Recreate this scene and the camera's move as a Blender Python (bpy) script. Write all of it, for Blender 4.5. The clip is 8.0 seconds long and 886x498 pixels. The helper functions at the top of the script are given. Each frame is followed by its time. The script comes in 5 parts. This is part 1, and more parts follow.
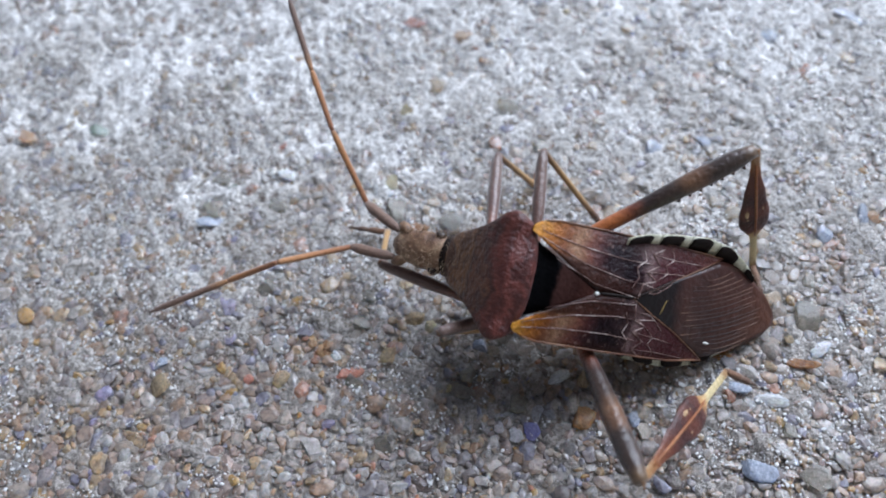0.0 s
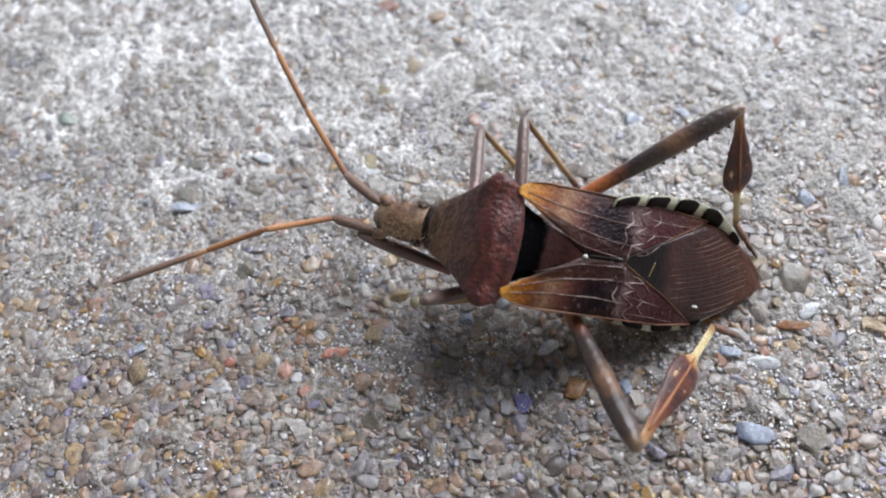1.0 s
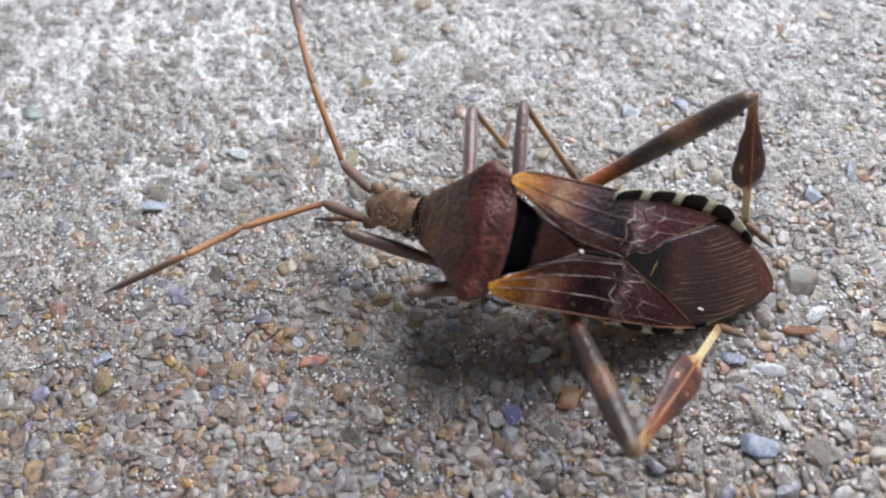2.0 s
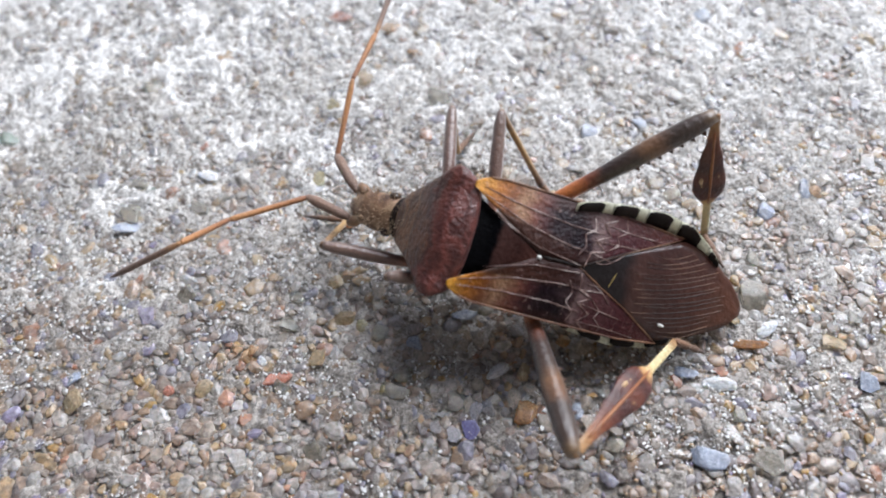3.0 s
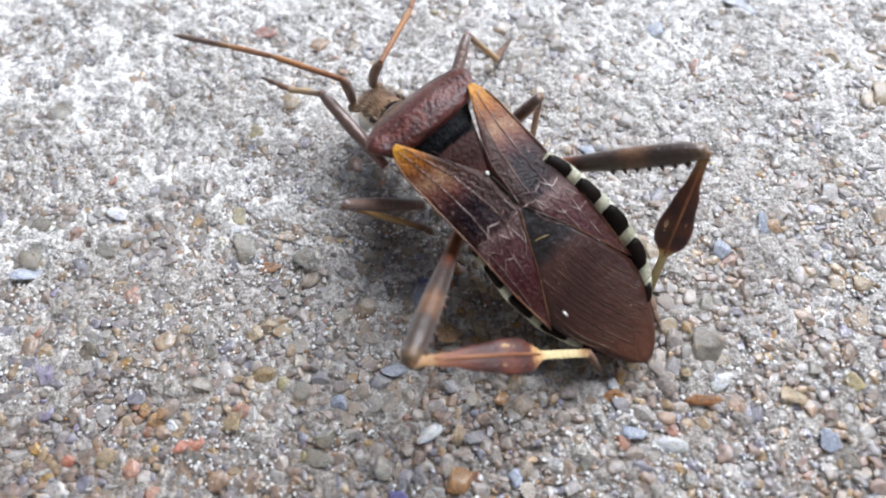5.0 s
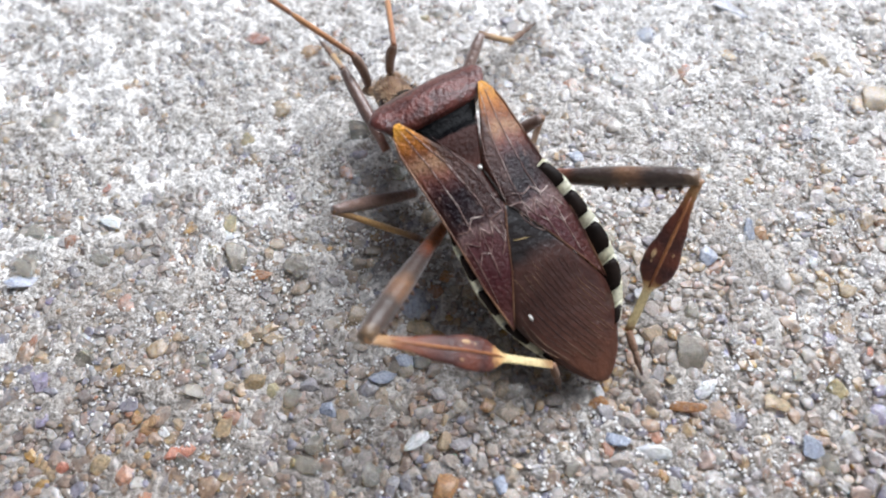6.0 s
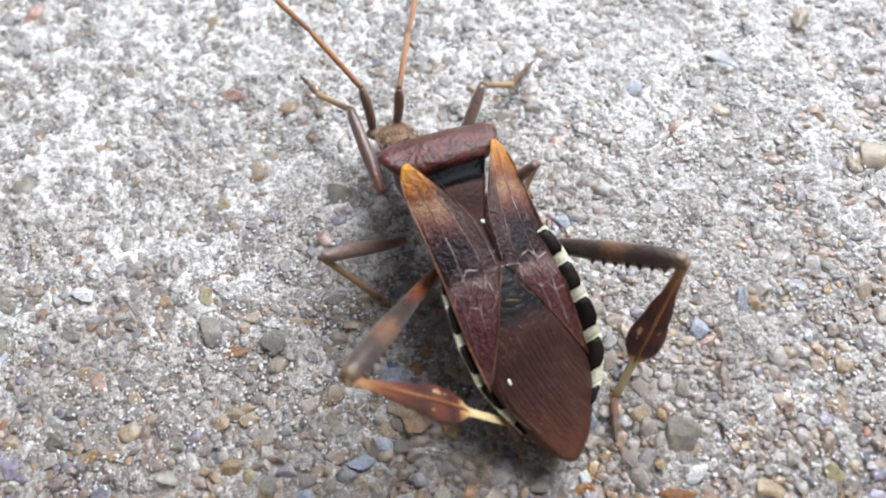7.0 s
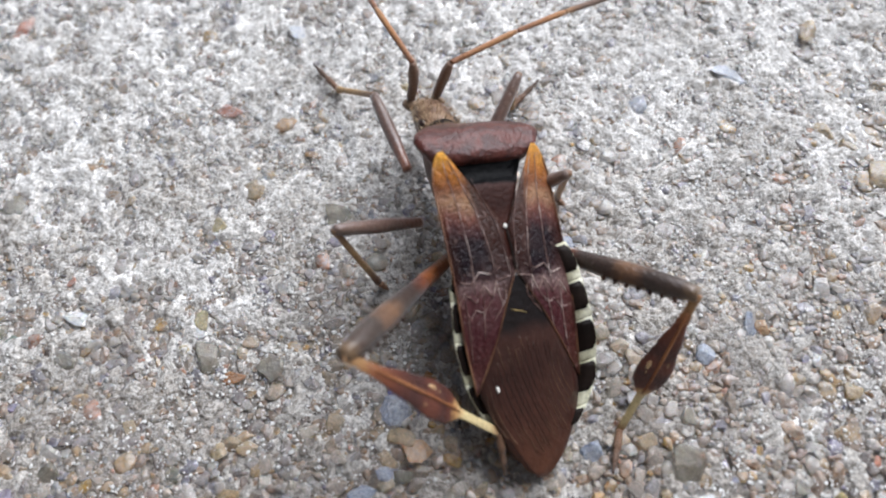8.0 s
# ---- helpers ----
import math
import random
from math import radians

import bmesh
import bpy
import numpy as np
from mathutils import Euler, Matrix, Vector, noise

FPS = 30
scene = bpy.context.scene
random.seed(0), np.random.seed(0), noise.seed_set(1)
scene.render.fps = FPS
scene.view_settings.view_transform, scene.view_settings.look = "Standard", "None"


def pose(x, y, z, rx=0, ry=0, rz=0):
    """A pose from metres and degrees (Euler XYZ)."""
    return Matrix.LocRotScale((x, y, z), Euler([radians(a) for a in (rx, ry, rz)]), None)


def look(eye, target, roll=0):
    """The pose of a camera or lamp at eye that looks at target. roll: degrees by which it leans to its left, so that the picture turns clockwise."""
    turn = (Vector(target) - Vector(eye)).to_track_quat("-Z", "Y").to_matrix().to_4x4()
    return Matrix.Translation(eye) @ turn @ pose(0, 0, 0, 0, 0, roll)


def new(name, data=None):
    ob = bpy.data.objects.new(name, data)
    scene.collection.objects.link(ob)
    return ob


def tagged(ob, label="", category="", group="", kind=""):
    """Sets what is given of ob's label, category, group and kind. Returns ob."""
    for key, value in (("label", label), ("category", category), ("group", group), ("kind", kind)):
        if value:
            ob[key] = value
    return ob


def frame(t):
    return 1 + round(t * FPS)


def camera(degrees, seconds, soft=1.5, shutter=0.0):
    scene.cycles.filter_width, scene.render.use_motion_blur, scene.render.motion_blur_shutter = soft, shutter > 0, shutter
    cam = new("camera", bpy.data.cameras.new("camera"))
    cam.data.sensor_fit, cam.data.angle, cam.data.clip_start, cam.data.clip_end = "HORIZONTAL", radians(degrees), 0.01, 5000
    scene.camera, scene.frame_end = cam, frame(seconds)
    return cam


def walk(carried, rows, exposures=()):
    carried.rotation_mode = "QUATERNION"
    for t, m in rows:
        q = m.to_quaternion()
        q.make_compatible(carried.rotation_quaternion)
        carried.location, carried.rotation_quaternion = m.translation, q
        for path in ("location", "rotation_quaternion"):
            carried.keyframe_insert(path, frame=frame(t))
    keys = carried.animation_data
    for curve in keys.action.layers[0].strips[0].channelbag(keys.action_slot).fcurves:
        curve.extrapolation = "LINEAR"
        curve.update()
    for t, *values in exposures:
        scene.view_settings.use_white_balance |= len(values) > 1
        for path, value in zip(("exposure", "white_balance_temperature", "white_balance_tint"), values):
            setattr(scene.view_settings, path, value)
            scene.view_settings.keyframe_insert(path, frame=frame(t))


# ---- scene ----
MM = 0.001
cam = camera(57.99, 8.0, soft=1.9)
cam.data.dof.use_dof, cam.data.dof.focus_distance, cam.data.dof.aperture_fstop = True, 0.0345, 48.0
# seconds, then the eye in millimetres and its turn in degrees
PATH = [
    (0.0, 0.00, -19.39, 34.98, 26.96, 4.11, 2.37),
    (0.5, 0.09, -21.25, 35.23, 27.30, 3.65, 0.91),
    (1.0, -0.60, -21.03, 33.44, 28.30, 3.15, -0.14),
    (1.5, -0.15, -20.30, 31.74, 27.89, 3.13, -0.28),
    (1.7, -0.36, -19.72, 31.41, 27.84, 2.96, -0.33),
    (2.8, 1.28, -19.83, 32.77, 28.32, 3.31, -0.88),
    (3.0, 1.71, -19.78, 32.57, 28.47, 3.46, -0.85),
    (3.5, 1.94, -19.52, 32.13, 28.31, 3.35, -1.06),
    (4.0, 2.69, -17.04, 31.28, 28.30, 2.93, -2.04),
    (4.5, 3.25, -15.97, 30.69, 27.17, 2.38, -2.26),
    (4.7, 3.44, -16.01, 30.76, 27.14, 2.38, -2.32),
    (5.8, 4.69, -15.33, 31.66, 26.21, 3.17, -2.10),
    (6.0, 4.75, -15.32, 31.66, 26.11, 3.13, -2.16),
    (6.5, 6.04, -12.44, 32.01, 25.25, 3.60, -2.69),
    (7.0, 6.01, -11.50, 32.10, 25.13, 3.83, -2.64),
    (7.5, 6.04, -10.63, 31.84, 24.69, 3.67, -2.80),
    (8.0, 5.94, -10.01, 32.00, 24.59, 3.75, -2.84),
]
# seconds, stops, kelvin, tint
EXPOSURES = [(0, -0.02, 5310, 10), (0.5, 0.12, 5560, 10), (1, 0.12, 5760, 10), (1.5, 0.03, 5810, 10), (3, 0.31, 5760, 10), (4.5, 0.31, 5760, 10), (6, 0.37, 5840, 10), (7, 0.30, 5890, 10), (7.5, 0.20, 5890, 10), (8, 0.04, 5890, 10)]
walk(cam, [(t, pose(x * MM, y * MM, z * MM, rx, ry, rz)) for t, x, y, z, rx, ry, rz in PATH], exposures=EXPOSURES)

# ---- light: bright overcast sky, softened sun from behind on the far right ----
SUN_FROM = Vector((0.6, 0.78, 0.98)).normalized()
world = bpy.data.worlds.new("sky")
scene.world = world
world.use_nodes = True
sky = world.node_tree.nodes.new("ShaderNodeTexSky")
sky.sky_type, sky.sun_disc = "NISHITA", False
sky.sun_elevation = math.asin(SUN_FROM.z)
sky.sun_rotation = math.atan2(SUN_FROM.x, SUN_FROM.y)
sky.air_density, sky.dust_density = 1.0, 4.0
world.node_tree.links.new(sky.outputs[0], world.node_tree.nodes["Background"].inputs[0])
world.node_tree.nodes["Background"].inputs[1].default_value = 0.036
sun_data = bpy.data.lights.new("sun", "SUN")
sun_data.energy, sun_data.angle, sun_data.color = 4.75, radians(50), (1.0, 0.98, 0.955)
sun = new("sun", sun_data)
sun.matrix_world = look(tuple(SUN_FROM), (0, 0, 0))


# ---- materials ----
def material(name, rough=0.6, metal=0.0, spec=0.5):
    m = bpy.data.materials.new(name)
    m.use_nodes = True
    b = m.node_tree.nodes["Principled BSDF"]
    b.inputs["Roughness"].default_value = rough
    b.inputs["Metallic"].default_value = metal
    b.inputs["Specular IOR Level"].default_value = spec
    return m, m.node_tree.nodes, m.node_tree.links, b


def ramp(nodes, stops, kind="LINEAR"):
    r = nodes.new("ShaderNodeValToRGB")
    r.color_ramp.interpolation = kind
    e = r.color_ramp.elements
    while len(e) < len(stops):
        e.new(0.5)
    for k, (p, c) in zip(e, stops):
        k.position, k.color = p, (*c, 1)
    return r


def texture(nodes, links, kind, scale, detail=4.0, coords=None, rough=0.6):
    n = nodes.new("ShaderNodeTexNoise" if kind == "noise" else "ShaderNodeTexVoronoi")
    n.inputs["Scale"].default_value = scale
    if kind == "noise":
        n.inputs["Detail"].default_value = detail
        n.inputs["Roughness"].default_value = rough
    if coords is None:
        c = nodes.new("ShaderNodeTexCoord")
        coords = c.outputs["Object"]
    links.new(coords, n.inputs["Vector"])
    return n


def mixed(nodes, links, fac, a, b, mode="MIX"):
    m = nodes.new("ShaderNodeMix")
    m.data_type, m.blend_type = "RGBA", mode
    for sock, v in ((m.inputs[0], fac), (m.inputs[6], a), (m.inputs[7], b)):
        if hasattr(v, "links"):
            links.new(v, sock)
        elif isinstance(v, (int, float)):
            sock.default_value = v
        else:
            sock.default_value = (*v, 1)
    return m.outputs[2]


def bumped(nodes, links, bsdf, height, strength, distance):
    b = nodes.new("ShaderNodeBump")
    b.inputs["Strength"].default_value, b.inputs["Distance"].default_value = strength, distance
    links.new(height, b.inputs["Height"])
    links.new(b.outputs[0], bsdf.inputs["Normal"])


def cuticle(name, stops, scale=900, rough=0.42, grain=0.25, sheen=0.0, spec=0.5, translucent=0.0):
    """Insect cuticle: colour from a coarse noise through the stops, fine pitted relief."""
    m, n, l, b = material(name, rough, spec=spec)
    coarse = texture(n, l, "noise", scale, 5)
    fine = texture(n, l, "noise", scale * 7, 3)
    r = ramp(n, stops)
    l.new(coarse.outputs[0], r.inputs[0])
    shade = ramp(n, [(0.3, (0.55, 0.55, 0.55)), (0.7, (1.25, 1.25, 1.25))])
    l.new(fine.outputs[0], shade.inputs[0])
    l.new(mixed(n, l, grain * 2, r.outputs[0], shade.outputs[0], "MULTIPLY"), b.inputs["Base Color"])
    bumped(n, l, b, fine.outputs[0], 0.5, 0.00004)
    b.inputs["Sheen Weight"].default_value = sheen
    b.inputs["Sheen Roughness"].default_value = 0.4
    if translucent:
        b.inputs["Subsurface Weight"].default_value = translucent
        b.inputs["Subsurface Radius"].default_value = (0.0006, 0.0003, 0.0001)
    return m


def along(name, stops, low, high, scale=1200, rough=0.45, sheen=0.1, wobble=0.25, spec=0.5, streak=1.0, relief=0.00005):
    """Colour that changes along the object's own x, from low to high (metres), with a ragged edge."""
    m, n, l, b = material(name, rough, spec=spec)
    c = n.new("ShaderNodeTexCoord")
    sep = n.new("ShaderNodeSeparateXYZ")
    l.new(c.outputs["Object"], sep.inputs[0])
    rng = n.new("ShaderNodeMapRange")
    rng.inputs["From Min"].default_value, rng.inputs["From Max"].default_value = low, high
    l.new(sep.outputs[0], rng.inputs[0])
    stretch = n.new("ShaderNodeMapping")
    stretch.inputs["Scale"].default_value = (streak, 1, 1)
    l.new(c.outputs["Object"], stretch.inputs[0])
    noise_c = texture(n, l, "noise", scale, 4, stretch.outputs[0])
    add = n.new("ShaderNodeMath")
    add.operation = "MULTIPLY_ADD"
    l.new(noise_c.outputs[0], add.inputs[0])
    add.inputs[1].default_value = wobble
    off = n.new("ShaderNodeMath")
    off.operation = "SUBTRACT"
    l.new(rng.outputs[0], off.inputs[0])
    off.inputs[1].default_value = wobble * 0.5
    l.new(off.outputs[0], add.inputs[2])
    r = ramp(n, stops)
    l.new(add.outputs[0], r.inputs[0])
    fine = texture(n, l, "noise", scale * 6, 3, c.outputs["Object"])
    shade = ramp(n, [(0.3, (0.5, 0.5, 0.5)), (0.7, (1.3, 1.3, 1.3))])
    l.new(fine.outputs[0], shade.inputs[0])
    l.new(mixed(n, l, 0.5, r.outputs[0], shade.outputs[0], "MULTIPLY"), b.inputs["Base Color"])
    bumped(n, l, b, fine.outputs[0], 0.8, relief * 1.5)
    b.inputs["Sheen Weight"].default_value = sheen
    return m


def wing_leather():
    """Forewing: amber base fading through beige into wine-dark cells, frosted where the veins cross."""
    m, n, l, b = material("corium", 0.3, spec=0.22)
    c = n.new("ShaderNodeTexCoord").outputs["Object"]
    sep = n.new("ShaderNodeSeparateXYZ")
    l.new(c, sep.inputs[0])

    def calc(op, a, q, r=None):
        node = n.new("ShaderNodeMath")
        node.operation = op
        for sock, v in zip(node.inputs, (a, q, r)):
            if hasattr(v, "links"):
                l.new(v, sock)
            elif v is not None:
                sock.default_value = v
        return node.outputs[0]

    stretch = n.new("ShaderNodeMapping")
    stretch.inputs["Scale"].default_value = (0.3, 1, 1)
    l.new(c, stretch.inputs[0])
    ragged = texture(n, l, "noise", 1100, 5, stretch.outputs[0])
    blotch = texture(n, l, "noise", 420, 3, c)
    x = calc("DIVIDE", sep.outputs[0], MM)
    x = calc("ADD", x, calc("MULTIPLY_ADD", ragged.outputs[0], 1.45, -0.72))
    share = calc("MULTIPLY_ADD", x, 1 / 8.0, 5.2 / 8.0)
    y = calc("ABSOLUTE", calc("MULTIPLY_ADD", sep.outputs[1], 1 / MM, 0.06), 0.0)
    outer = ramp(n, [(0.0, (0.07, 0.023, 0.0205)), (0.2, (0.052, 0.0125, 0.0155)), (0.33, (0.075, 0.024, 0.027)), (0.385, (0.17, 0.11, 0.105)), (0.42, (0.016, 0.004, 0.007)), (0.46, (0.006, 0.0017, 0.0042)), (0.6, (0.0085, 0.002, 0.005)), (0.66, (0.05, 0.011, 0.011)), (0.72, (0.15, 0.05, 0.03)), (0.78, (0.34, 0.19, 0.1)), (0.85, (0.19, 0.062, 0.018)), (0.93, (0.42, 0.15, 0.015)), (1.0, (0.78, 0.38, 0.045))])
    inner = ramp(n, [(0.0, (0.036, 0.012, 0.0096)), (0.38, (0.021, 0.0066, 0.006)), (0.41, (0.08, 0.047, 0.044)), (0.44, (0.024, 0.0072, 0.006)), (0.7, (0.042, 0.0136, 0.008)), (0.86, (0.045, 0.017, 0.0075)), (0.93, (0.11, 0.038, 0.011)), (1.0, (0.55, 0.24, 0.03))])
    l.new(share, outer.inputs[0])
    l.new(share, inner.inputs[0])
    edge = n.new("ShaderNodeMapRange")
    edge.inputs["From Min"].default_value, edge.inputs["From Max"].default_value = -0.12, 0.16
    l.new(calc("SUBTRACT", y, calc("MULTIPLY_ADD", x, 0.17, 0.95)), edge.inputs[0])
    cells = mixed(n, l, edge.outputs[0], inner.outputs[0], outer.outputs[0])
    rim = n.new("ShaderNodeMapRange")
    rim.inputs["From Min"].default_value, rim.inputs["From Max"].default_value = 1.85, 2.3
    l.new(y, rim.inputs[0])
    cells = mixed(n, l, calc("MULTIPLY", rim.outputs[0], 0.25), cells, (0.1, 0.035, 0.018))
    frost = ramp(n, [(0.47, (0, 0, 0)), (0.7, (0.2, 0.2, 0.2))])
    l.new(blotch.outputs[0], frost.inputs[0])
    cells = mixed(n, l, frost.outputs[0], cells, (0.2, 0.12, 0.11))
    fine = texture(n, l, "noise", 6500, 3, c)
    shade = ramp(n, [(0.3, (0.5, 0.5, 0.5)), (0.7, (1.3, 1.3, 1.3))])
    l.new(fine.outputs[0], shade.inputs[0])
    cells = mixed(n, l, 0.75, cells, shade.outputs[0], "MULTIPLY")
    speck = ramp(n, [(0.63, (0, 0, 0)), (0.7, (0.36, 0.36, 0.36))])
    l.new(texture(n, l, "noise", 4200, 2, c).outputs[0], speck.inputs[0])
    l.new(mixed(n, l, speck.outputs[0], cells, (0.3, 0.2, 0.17)), b.inputs["Base Color"])
    bumped(n, l, b, calc("ADD", ragged.outputs[0], calc("MULTIPLY", fine.outputs[0], 0.6)), 0.8, 0.00016)
    return m


M_PRONOTUM = along("pronotum_cuticle", [(0.0, (0.1333, 0.0361, 0.0271)), (0.12, (0.0513, 0.0127, 0.0103)), (0.22, (0.1384, 0.0361, 0.0262)), (0.34, (0.0615, 0.0153, 0.0118)), (0.46, (0.1179, 0.0324, 0.0217)), (0.56, (0.0410, 0.0127, 0.0090)), (0.66, (0.1230, 0.0451, 0.0198)), (0.72, (0.0359, 0.0127, 0.0081)), (0.82, (0.1742, 0.0767, 0.0288)), (0.9, (0.0615, 0.0234, 0.0127)), (1.0, (0.2357, 0.1173, 0.0541))], 2.5 * MM, 5.9 * MM, 800, 0.36, 0.05, 0.8, relief=0.00009)
M_HEAD = cuticle("head_cuticle", [(0.3, (0.06, 0.028, 0.018)), (0.5, (0.2, 0.11, 0.06)), (0.68, (0.4, 0.27, 0.16))], 1300, 0.5, 0.35, 0.2)
M_EYE = cuticle("eye", [(0.3, (0.02, 0.012, 0.01)), (0.8, (0.05, 0.03, 0.025))], 900, 0.2, 0.1)
M_BELLY = cuticle("belly_cuticle", [(0.3, (0.04, 0.02, 0.012)), (0.8, (0.13, 0.06, 0.035))], 700, 0.5, 0.3, 0.1)
M_PALE = cuticle("pale_margin", [(0.3, (0.46, 0.43, 0.26)), (0.5, (0.62, 0.6, 0.42)), (0.7, (0.8, 0.78, 0.62))], 1100, 0.42, 0.3)
M_BLACK = cuticle("dark_plate", [(0.3, (0.008, 0.005, 0.004)), (0.8, (0.022, 0.014, 0.011))], 900, 0.5, 0.2, spec=0.15)
M_SCUT = along("scutellum_cuticle", [(0.0, (0.072, 0.027, 0.0204)), (0.3, (0.03, 0.012, 0.0096)), (0.52, (0.048, 0.0216, 0.018)), (0.58, (0.0018, 0.0018, 0.0024)), (1.0, (0.0012, 0.0012, 0.0018))], -0.3 * MM, 3.0 * MM, 900, 0.42, 0.0, 0.16, 0.07)
M_CORIUM = wing_leather()
M_MEMBRANE = along("wing_membrane", [(0.0, (0.09, 0.033, 0.0168)), (0.3, (0.054, 0.0186, 0.0114)), (0.55, (0.036, 0.012, 0.0084)), (0.72, (0.045, 0.0168, 0.012)), (0.8, (0.0072, 0.0036, 0.0036)), (1.0, (0.0036, 0.0018, 0.0018))], -9.0 * MM, -2.0 * MM, 420, 0.33, 0.03, 0.25, streak=0.4)
M_VEIN = cuticle("wing_vein", [(0.34, (0.06, 0.022, 0.02)), (0.5, (0.24, 0.145, 0.12)), (0.64, (0.6, 0.5, 0.45))], 1500, 0.35)
M_COSTA = cuticle("wing_edge", [(0.35, (0.07, 0.028, 0.02)), (0.55, (0.17, 0.08, 0.04)), (0.7, (0.28, 0.16, 0.09))], 500, 0.35)
M_FINE_VEIN = cuticle("membrane_vein", [(0.32, (0.006, 0.003, 0.003)), (0.44, (0.03, 0.014, 0.01)), (0.6, (0.22, 0.125, 0.075))], 330, 0.35)
M_WHITE = cuticle("white_spot", [(0.3, (0.7, 0.68, 0.62)), (0.8, (0.9, 0.88, 0.82))], 900, 0.5)


# ---- building helpers ----
def part(name, bm, mat, parent=None, label="", smooth=True):
    me = bpy.data.meshes.new(name)
    bmesh.ops.recalc_face_normals(bm, faces=bm.faces)
    bm.to_mesh(me)
    bm.free()
    if smooth:
        me.polygons.foreach_set("use_smooth", [True] * len(me.polygons))
    me.materials.append(mat)
    ob = new(name, me)
    ob.parent = parent
    return tagged(ob, label)


def loft(bm, rings):
    """A closed skin through rings of equal length, capped at both ends."""
    made = [[bm.verts.new(p) for p in ring] for ring in rings]
    n = len(made[0])
    for a, b in zip(made, made[1:]):
        for k in range(n):
            bm.faces.new((a[k], a[(k + 1) % n], b[(k + 1) % n], b[k]))
    bm.faces.new(made[0][::-1])
    bm.faces.new(made[-1])
    return made


def tube(bm, points, radii, sides=8, flat=1.0, axis=(0, 0, 1)):
    """A tube through points (millimetres); flat squeezes it along axis."""
    pts = [Vector(p) for p in points]
    rings = []
    for k, p in enumerate(pts):
        d = (pts[min(k + 1, len(pts) - 1)] - pts[max(k - 1, 0)]).normalized()
        side = Vector(axis).cross(d)
        if side.length < 1e-4:
            side = Vector((0, 1, 0)).cross(d)
        side.normalize()
        up = d.cross(side)
        r = radii[k] if hasattr(radii, "__len__") else radii
        rings.append([(p + side * math.cos(a) * r + up * math.sin(a) * r * flat) * MM for a in (2 * math.pi * i / sides for i in range(sides))])
    loft(bm, rings)


def smooth_line(keys, x):
    """Smooth interpolation of (x, value...) rows sorted by x."""
    keys = sorted(keys)
    if x <= keys[0][0]:
        return keys[0][1:]
    for a, b in zip(keys, keys[1:]):
        if x <= b[0]:
            u = (x - a[0]) / (b[0] - a[0])
            u = u * u * (3 - 2 * u)
            return tuple(p + (q - p) * u for p, q in zip(a[1:], b[1:]))
    return keys[-1][1:]


def line(keys, x):
    keys = sorted(keys)
    return tuple(float(np.interp(x, [k[0] for k in keys], [k[i] for k in keys])) for i in range(1, len(keys[0])))


# ---- the bug: x ahead, y to its left, z up, in millimetres from a point in its back ----
TOP = [(-9.0, -3.7), (-8.8, -3.6), (-7.5, -2.85), (-5.6, -1.88), (-4.2, -1.08), (-2.8, -0.42), (-1.5, 0.12), (-0.13, 0.55), (1.5, 0.98), (2.2, 1.2), (3.0, 1.5)]


def back(x, y, lift=0.0):
    """A point on the arched back."""
    z = line(TOP, x)[0]
    return Vector((x, y, z - 0.075 * y * y + lift))


def sheet(bm, inner, outer, nu, nv, lift, thick=0.05):
    """A thin plate on the back between two edges, each a list of (share, x, y)."""
    grid = []
    for i in range(nu + 1):
        u = i / nu
        a, b = line(inner, u), line(outer, u)
        row = []
        for j in range(nv + 1):
            v = j / nv
            p = back(a[0] + (b[0] - a[0]) * v, a[1] + (b[1] - a[1]) * v, lift)
            row.append((bm.verts.new(p * MM), bm.verts.new((p - Vector((0, 0, thick))) * MM)))
        grid.append(row)
    for i in range(nu):
        for j in range(nv):
            q = (grid[i][j], grid[i + 1][j], grid[i + 1][j + 1], grid[i][j + 1])
            bm.faces.new([v[0] for v in q])
            bm.faces.new([v[1] for v in q[::-1]])
    rim = [grid[i][0] for i in range(nu + 1)] + [grid[nu][j] for j in range(1, nv + 1)] + [grid[i][nv] for i in range(nu - 1, -1, -1)] + [grid[0][j] for j in range(nv - 1, 0, -1)]
    for a, b in zip(rim, rim[1:] + rim[:1]):
        bm.faces.new((a[0], a[1], b[1], b[0]))
    bmesh.ops.remove_doubles(bm, verts=bm.verts, dist=1e-6)


def vein(name, points, radius, parent, mat, lift=0.1):
    bm = bmesh.new()
    pts = []
    for a, b in zip(points, points[1:]):
        for k in range(4):
            u = k / 4
            pts.append(back(a[0] + (b[0] - a[0]) * u, a[1] + (b[1] - a[1]) * u, lift))
    pts.append(back(*points[-1], lift))
    tube(bm, pts, [radius * (0.5 if k in (0, len(pts) - 1) else 1) for k in range(len(pts))], 5)
    return part(name, bm, mat, parent)


def shell(bm, keys, steps, sides=24, power=2.3):
    """A body lofted along x from rows (x, middle y, half width, top, bottom)."""
    keys = sorted(keys)
    rings = []
    for i in range(steps + 1):
        x = keys[0][0] + (keys[-1][0] - keys[0][0]) * i / steps
        y, w, t, b = smooth_line(keys, x)
        ring = []
        for k in range(sides):
            a = 2 * math.pi * k / sides
            c, s = math.cos(a), math.sin(a)
            px = math.copysign(abs(c) ** (2 / power), c) * w
            pz = math.copysign(abs(s) ** (2 / power), s)
            mid = t - (t - b) * 0.42
            ring.append(Vector((x, y + px, mid + (pz * (t - mid) if pz > 0 else pz * (mid - b)))) * MM)
        rings.append(ring)
    loft(bm, rings)


